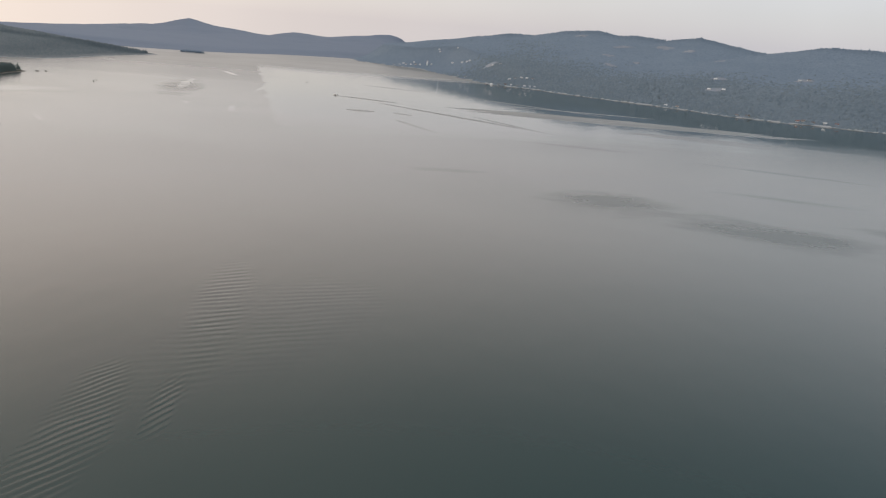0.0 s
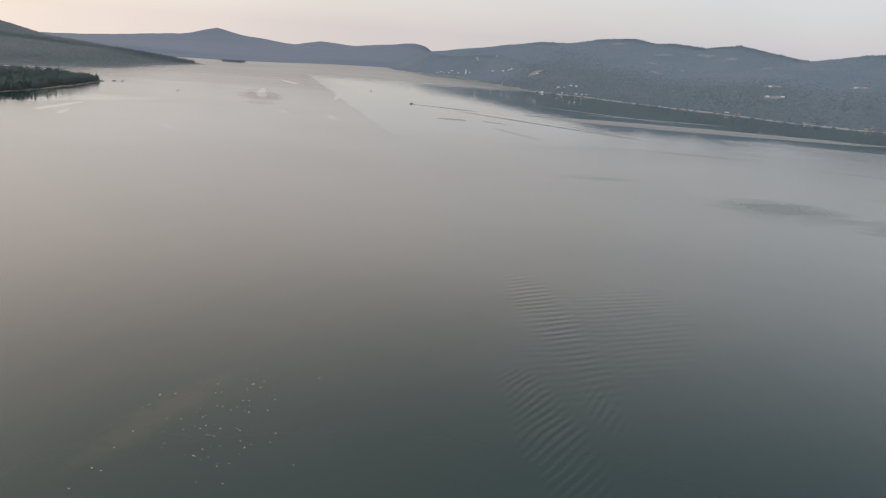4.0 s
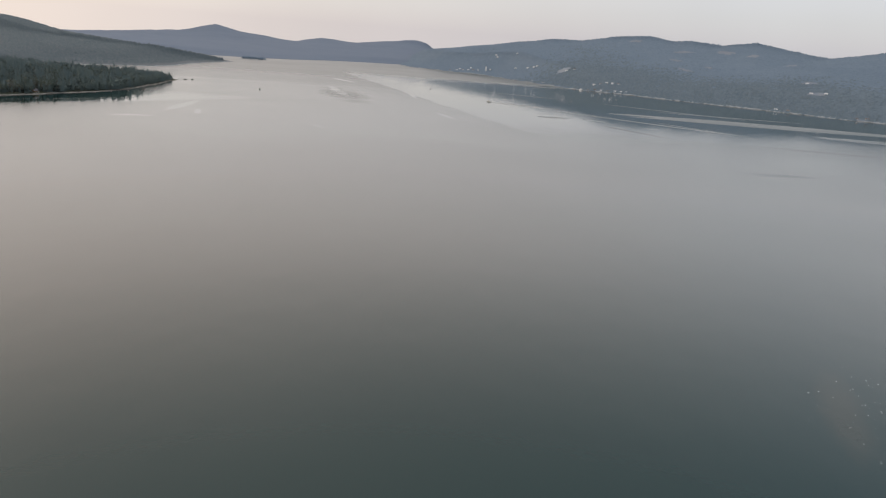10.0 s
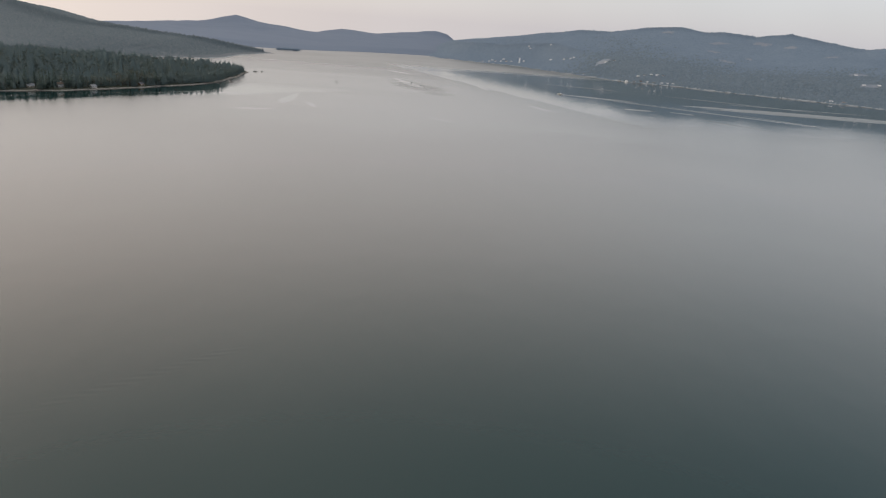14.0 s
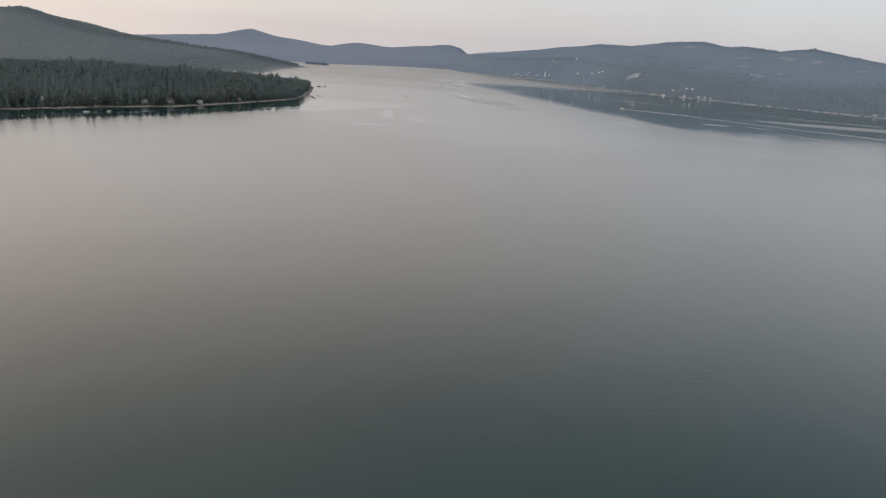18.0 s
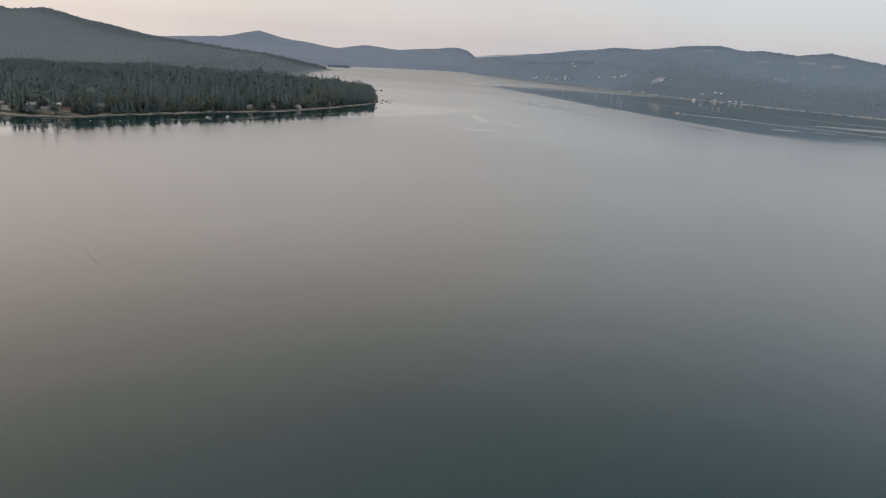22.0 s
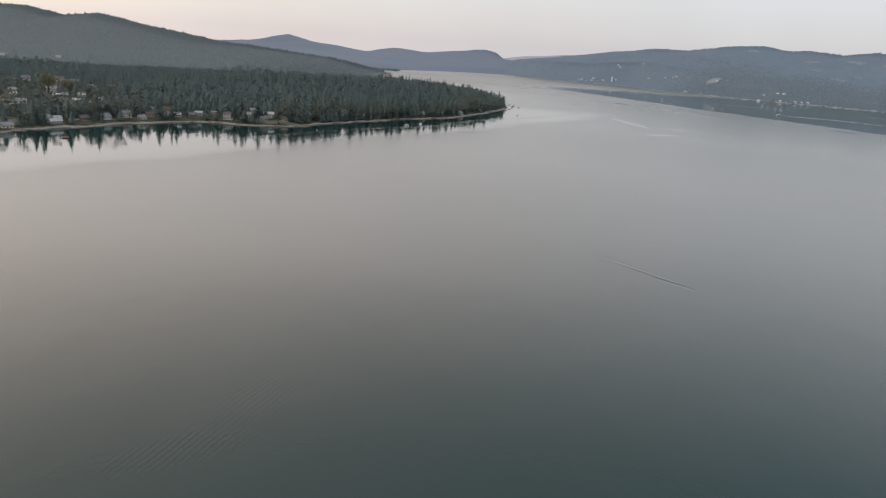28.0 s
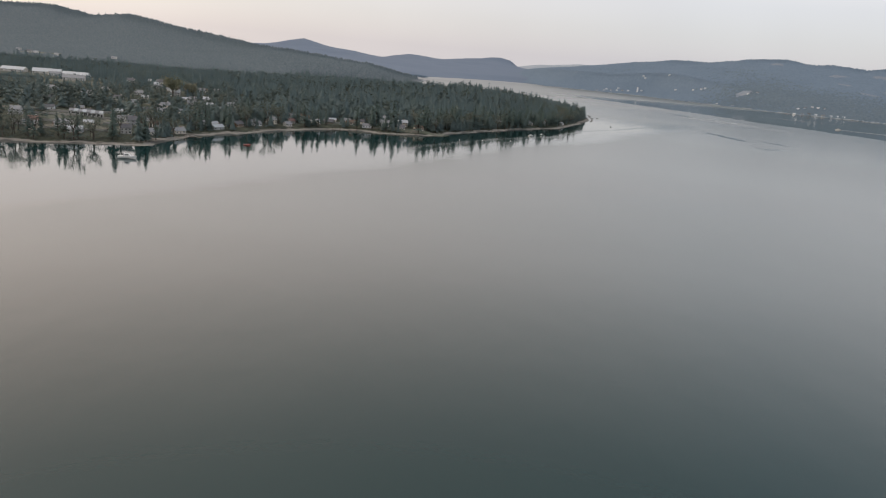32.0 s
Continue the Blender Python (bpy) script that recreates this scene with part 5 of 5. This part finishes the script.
placed(motor_boat(9.0), -1246, 340, 12, 0.45, "white cabin cruiser moored off the beach")
placed(motor_boat(6.0), -994, 664, 40, 0.3, "small white cabin boat at its mooring", group="moored boats")
placed(motor_boat(5.5), -981, 684, 65, 0.3, "small white cabin boat at its mooring", group="moored boats")
placed(motor_boat(9.5), -303, 1361, 152, 0.45, "white motor boat running out across the inlet")
dinghy = new("rowing_boat")
hull(4.2, 1.7, 0.7, M_RED, dinghy)
for n in (-0.9, 0.6):
    boxed("thwart", (n, n + 0.28, -0.72, 0.72, 0.42, 0.47), M_DECK, dinghy)
placed(dinghy, -1207, 428, 20, 0.2, "faded red rowing boat afloat near the beach")


def buoy(r, material):
    top = new("buoy")
    bm = bmesh.new()
    bmesh.ops.create_icosphere(bm, subdivisions=2, radius=r)
    for v in bm.verts:
        v.co.z *= 0.85
    part("float", bm, material, top)
    bm = bmesh.new()
    tube(bm, (0, 0, r * 0.7), (0, 0, r * 1.5), r * 0.18, r * 0.14)
    part("ring_post", bm, M_DARK, top)
    return top


for bx, by, r, mat, word in ((-1066, 571, 0.45, M_HULL, "white"), (-1046, 584, 0.45, M_HULL, "white"), (-715, 1246, 1.3, M_DARK, "dark"), (-432, 1640, 1.5, M_DARK, "dark"),
                             (-862, 890, 0.9, M_DARK, "dark"), (-592, 1373, 1.2, M_DARK, "dark"), (-722, 1268, 0.9, M_DARK, "dark"), (-960, 700, 0.4, M_HULL, "white"),
                             (-1020, 600, 0.4, M_HULL, "white")):
    placed(buoy(r, mat), bx, by, 0, 0.1, f"{word} round mooring buoy on the water", "buoy", "mooring buoys")


def landing_stage(length, wide):
    top = new("landing_stage")
    for n in range(int(length / 0.6)):
        boxed("plank", (-wide / 2, wide / 2, -n * 0.6 - 0.56, -n * 0.6, 0.9, 0.98), M_DECK, top)
    for n in range(int(length / 4) + 1):
        for s in (-1, 1):
            bm = bmesh.new()
            tube(bm, (s * wide * 0.45, -0.3 - n * 4.0, -3), (s * wide * 0.45, -0.3 - n * 4.0, 1.7), 0.14, 0.12)
            part("pile", bm, M_BARK, top)
    return top


for jx, jy, turn, length in ((-1252, 444, 68, 14), (-1172, 570, 10, 10), (-1032, 672, 40, 12), (-968, 758, 42, 12)):
    placed(landing_stage(length, 1.8), jx, jy, turn, 0.3, "narrow weathered plank landing stage on piles", "jetty", "landing stages")

# rocks off the point
k = Mat("wet_shore_rock", 0.7)
rn = k.noise(k.coords(), 0.8, 5, 0.6)
k.set("Base Color", k.mix(rn, (0.07, 0.065, 0.06), (0.24, 0.22, 0.20)))
k.set("Normal", k.bump(rn, 0.7, 0.2))
M_ROCK = k.m
rr = random.Random(8)
for n in range(15):
    s = n / 14
    rx, ry = -856 + rr.uniform(-6, 14) - 60 * max(0, 0.5 - s), 1035 + 90 * (s - 0.5) * 2 + rr.uniform(-10, 10)
    bm = bmesh.new()
    bmesh.ops.create_icosphere(bm, subdivisions=2, radius=rr.uniform(1.0, 2.8))
    for v in bm.verts:
        v.co *= 1 + 0.35 * noise.noise(v.co * 0.7 + Vector((n * 5.1, 0, 0)))
        v.co.z *= 0.45
    ob = part("rock", bm, M_ROCK)
    ob.matrix_basis = pose(rx, ry, 0.05, 0, 0, rr.uniform(0, 360))
    tagged(ob, "low dark rock awash off the point", "rock", "rocks off the point")

for rx, ry, reach in ((-896, 1364, 4.0), (-887, 1377, 2.2)):
    bm = bmesh.new()
    bmesh.ops.create_icosphere(bm, subdivisions=3, radius=1.0)
    for v in bm.verts:
        v.co *= 1 + 0.4 * noise.noise(v.co * 1.6 + Vector((rx, ry, 0)))
        v.co = Vector((v.co.x * reach, v.co.y * reach * 0.4, v.co.z * 1.3))
    ob = part("reef_rock", bm, M_ROCK)
    ob.matrix_basis = pose(rx, ry, 0.1, 0, 0, 20)
    tagged(ob, "long low dark reef awash off the north point", "rock", "rocks off the point")

# foam: the boat's wake and drifting flecks
k = Mat("sea_foam", 0.9)
k.set("Base Color", k.mix(k.noise(k.coords(), 0.6, 4), (0.50, 0.52, 0.52), (0.82, 0.83, 0.82)))
M_FOAM = k.m


def flecks(name, places, label):
    vs, fs = [], []
    r = np.random.RandomState(4)
    for px, py, s in places:
        b = len(vs)
        n = 6
        vs.append((px, py, 0.02 + 0.10 * s))
        for j in range(n):
            a = 6.283 * j / n
            q = s * (0.5 + r.rand())
            vs.append((px + q * math.cos(a), py + q * math.sin(a) * 0.6, -0.02))
        fs += [(b, b + 1 + j, b + 1 + (j + 1) % n) for j in range(n)]
    return tagged(mesh_object(name, vs, fs, M_FOAM), label, "foam", kind="stuff")


wr = random.Random(3)
wake = []
for n in range(900):
    s = wr.random()**1.3
    side = wr.choice((-1, 1)) * (0.6 + 9 * s) * wr.uniform(0.75, 1.15)
    along = 6 + 300 * s
    wake.append((-303 + 0.788 * along + 0.616 * side, 1361 - 0.616 * along + 0.788 * side, (0.9 - 0.5 * s) * wr.uniform(0.5, 1.3)))
flecks("wake_foam", wake, "pale broken wake behind the motor boat")
drift = []
for n in range(110):
    drift.append((-209 + wr.gauss(0, 12), 158 + wr.gauss(0, 17), wr.uniform(0.08, 0.34)))
flecks("drifting_foam", drift, "small white flecks drifting on the dark water")

# a big willow among the village houses
for wx, wy, size in ((-1331, 640, 17.0), (-1318, 652, 13.0)):
    tagged(stand(willow_thing(int(size)), WEST, wx, wy, 20 * size, size), "big pale olive willow among the village houses", "tree", "willows")

# terrace walls on the village slope
M_STONE = painted("pale_garden_stone", (0.40, 0.39, 0.36), (0.26, 0.25, 0.23), 0.9, 1.5)
for wx, wy, turn, length in GARDEN_WALLS:
    wall = new("terrace_wall")
    for n in range(int(length / 2)):
        x0 = -length / 2 + 2 * n
        boxed("stone_block", (x0, x0 + 1.96, -0.3 - 0.05 * (n % 3), 0.3, -1.5, 1.1 + 0.06 * (n % 2)), M_STONE, wall)
    boxed("coping", (-length / 2, length / 2, -0.42, 0.38, 1.165, 1.3), M_STONE, wall)
    tagged(stand(wall, WEST, wx, wy, turn), "low pale stone terrace wall in a sloping garden", "wall", "terrace walls")

# driftwood along the beach
lr = random.Random(12)
shore = [p for p in WEST_SHORE if -1330 < p[0] < -850 and 350 < p[1] < 1060]
for n in range(46):
    k0 = lr.randrange(len(shore) - 1)
    f = lr.random()
    lx = shore[k0][0] + f * (shore[k0 + 1][0] - shore[k0][0])
    ly = shore[k0][1] + f * (shore[k0 + 1][1] - shore[k0][1])
    away = 4.0
    for step in range(14):
        if float(WEST.inland(np.array([lx]), np.array([ly]))[0]) > away:
            break
        lx, ly = lx - 1.2, ly + 1.0
    long, thick = lr.uniform(3.5, 9.0), lr.uniform(0.2, 0.38)
    bm = bmesh.new()
    tube(bm, (-long / 2, 0, 0), (0, 0.12, 0.02), thick, thick * 0.85)
    tube(bm, (0, 0.12, 0.02), (long / 2, 0, 0), thick * 0.85, thick * 0.55)
    tube(bm, (-long * 0.2, 0, thick * 0.5), (-long * 0.2 + 0.4, 0.5, thick + 0.5), thick * 0.3, thick * 0.12, 5)
    ob = part("driftwood_log", bm, M_DECK)
    ob.matrix_basis = pose(lx, ly, max(0.1, float(WEST.height(np.array([lx]), np.array([ly]))[0])) + thick * 0.5, 0, 0, lr.uniform(20, 75))
    tagged(ob, "bleached grey driftwood log lying on the beach", "log", "driftwood logs")
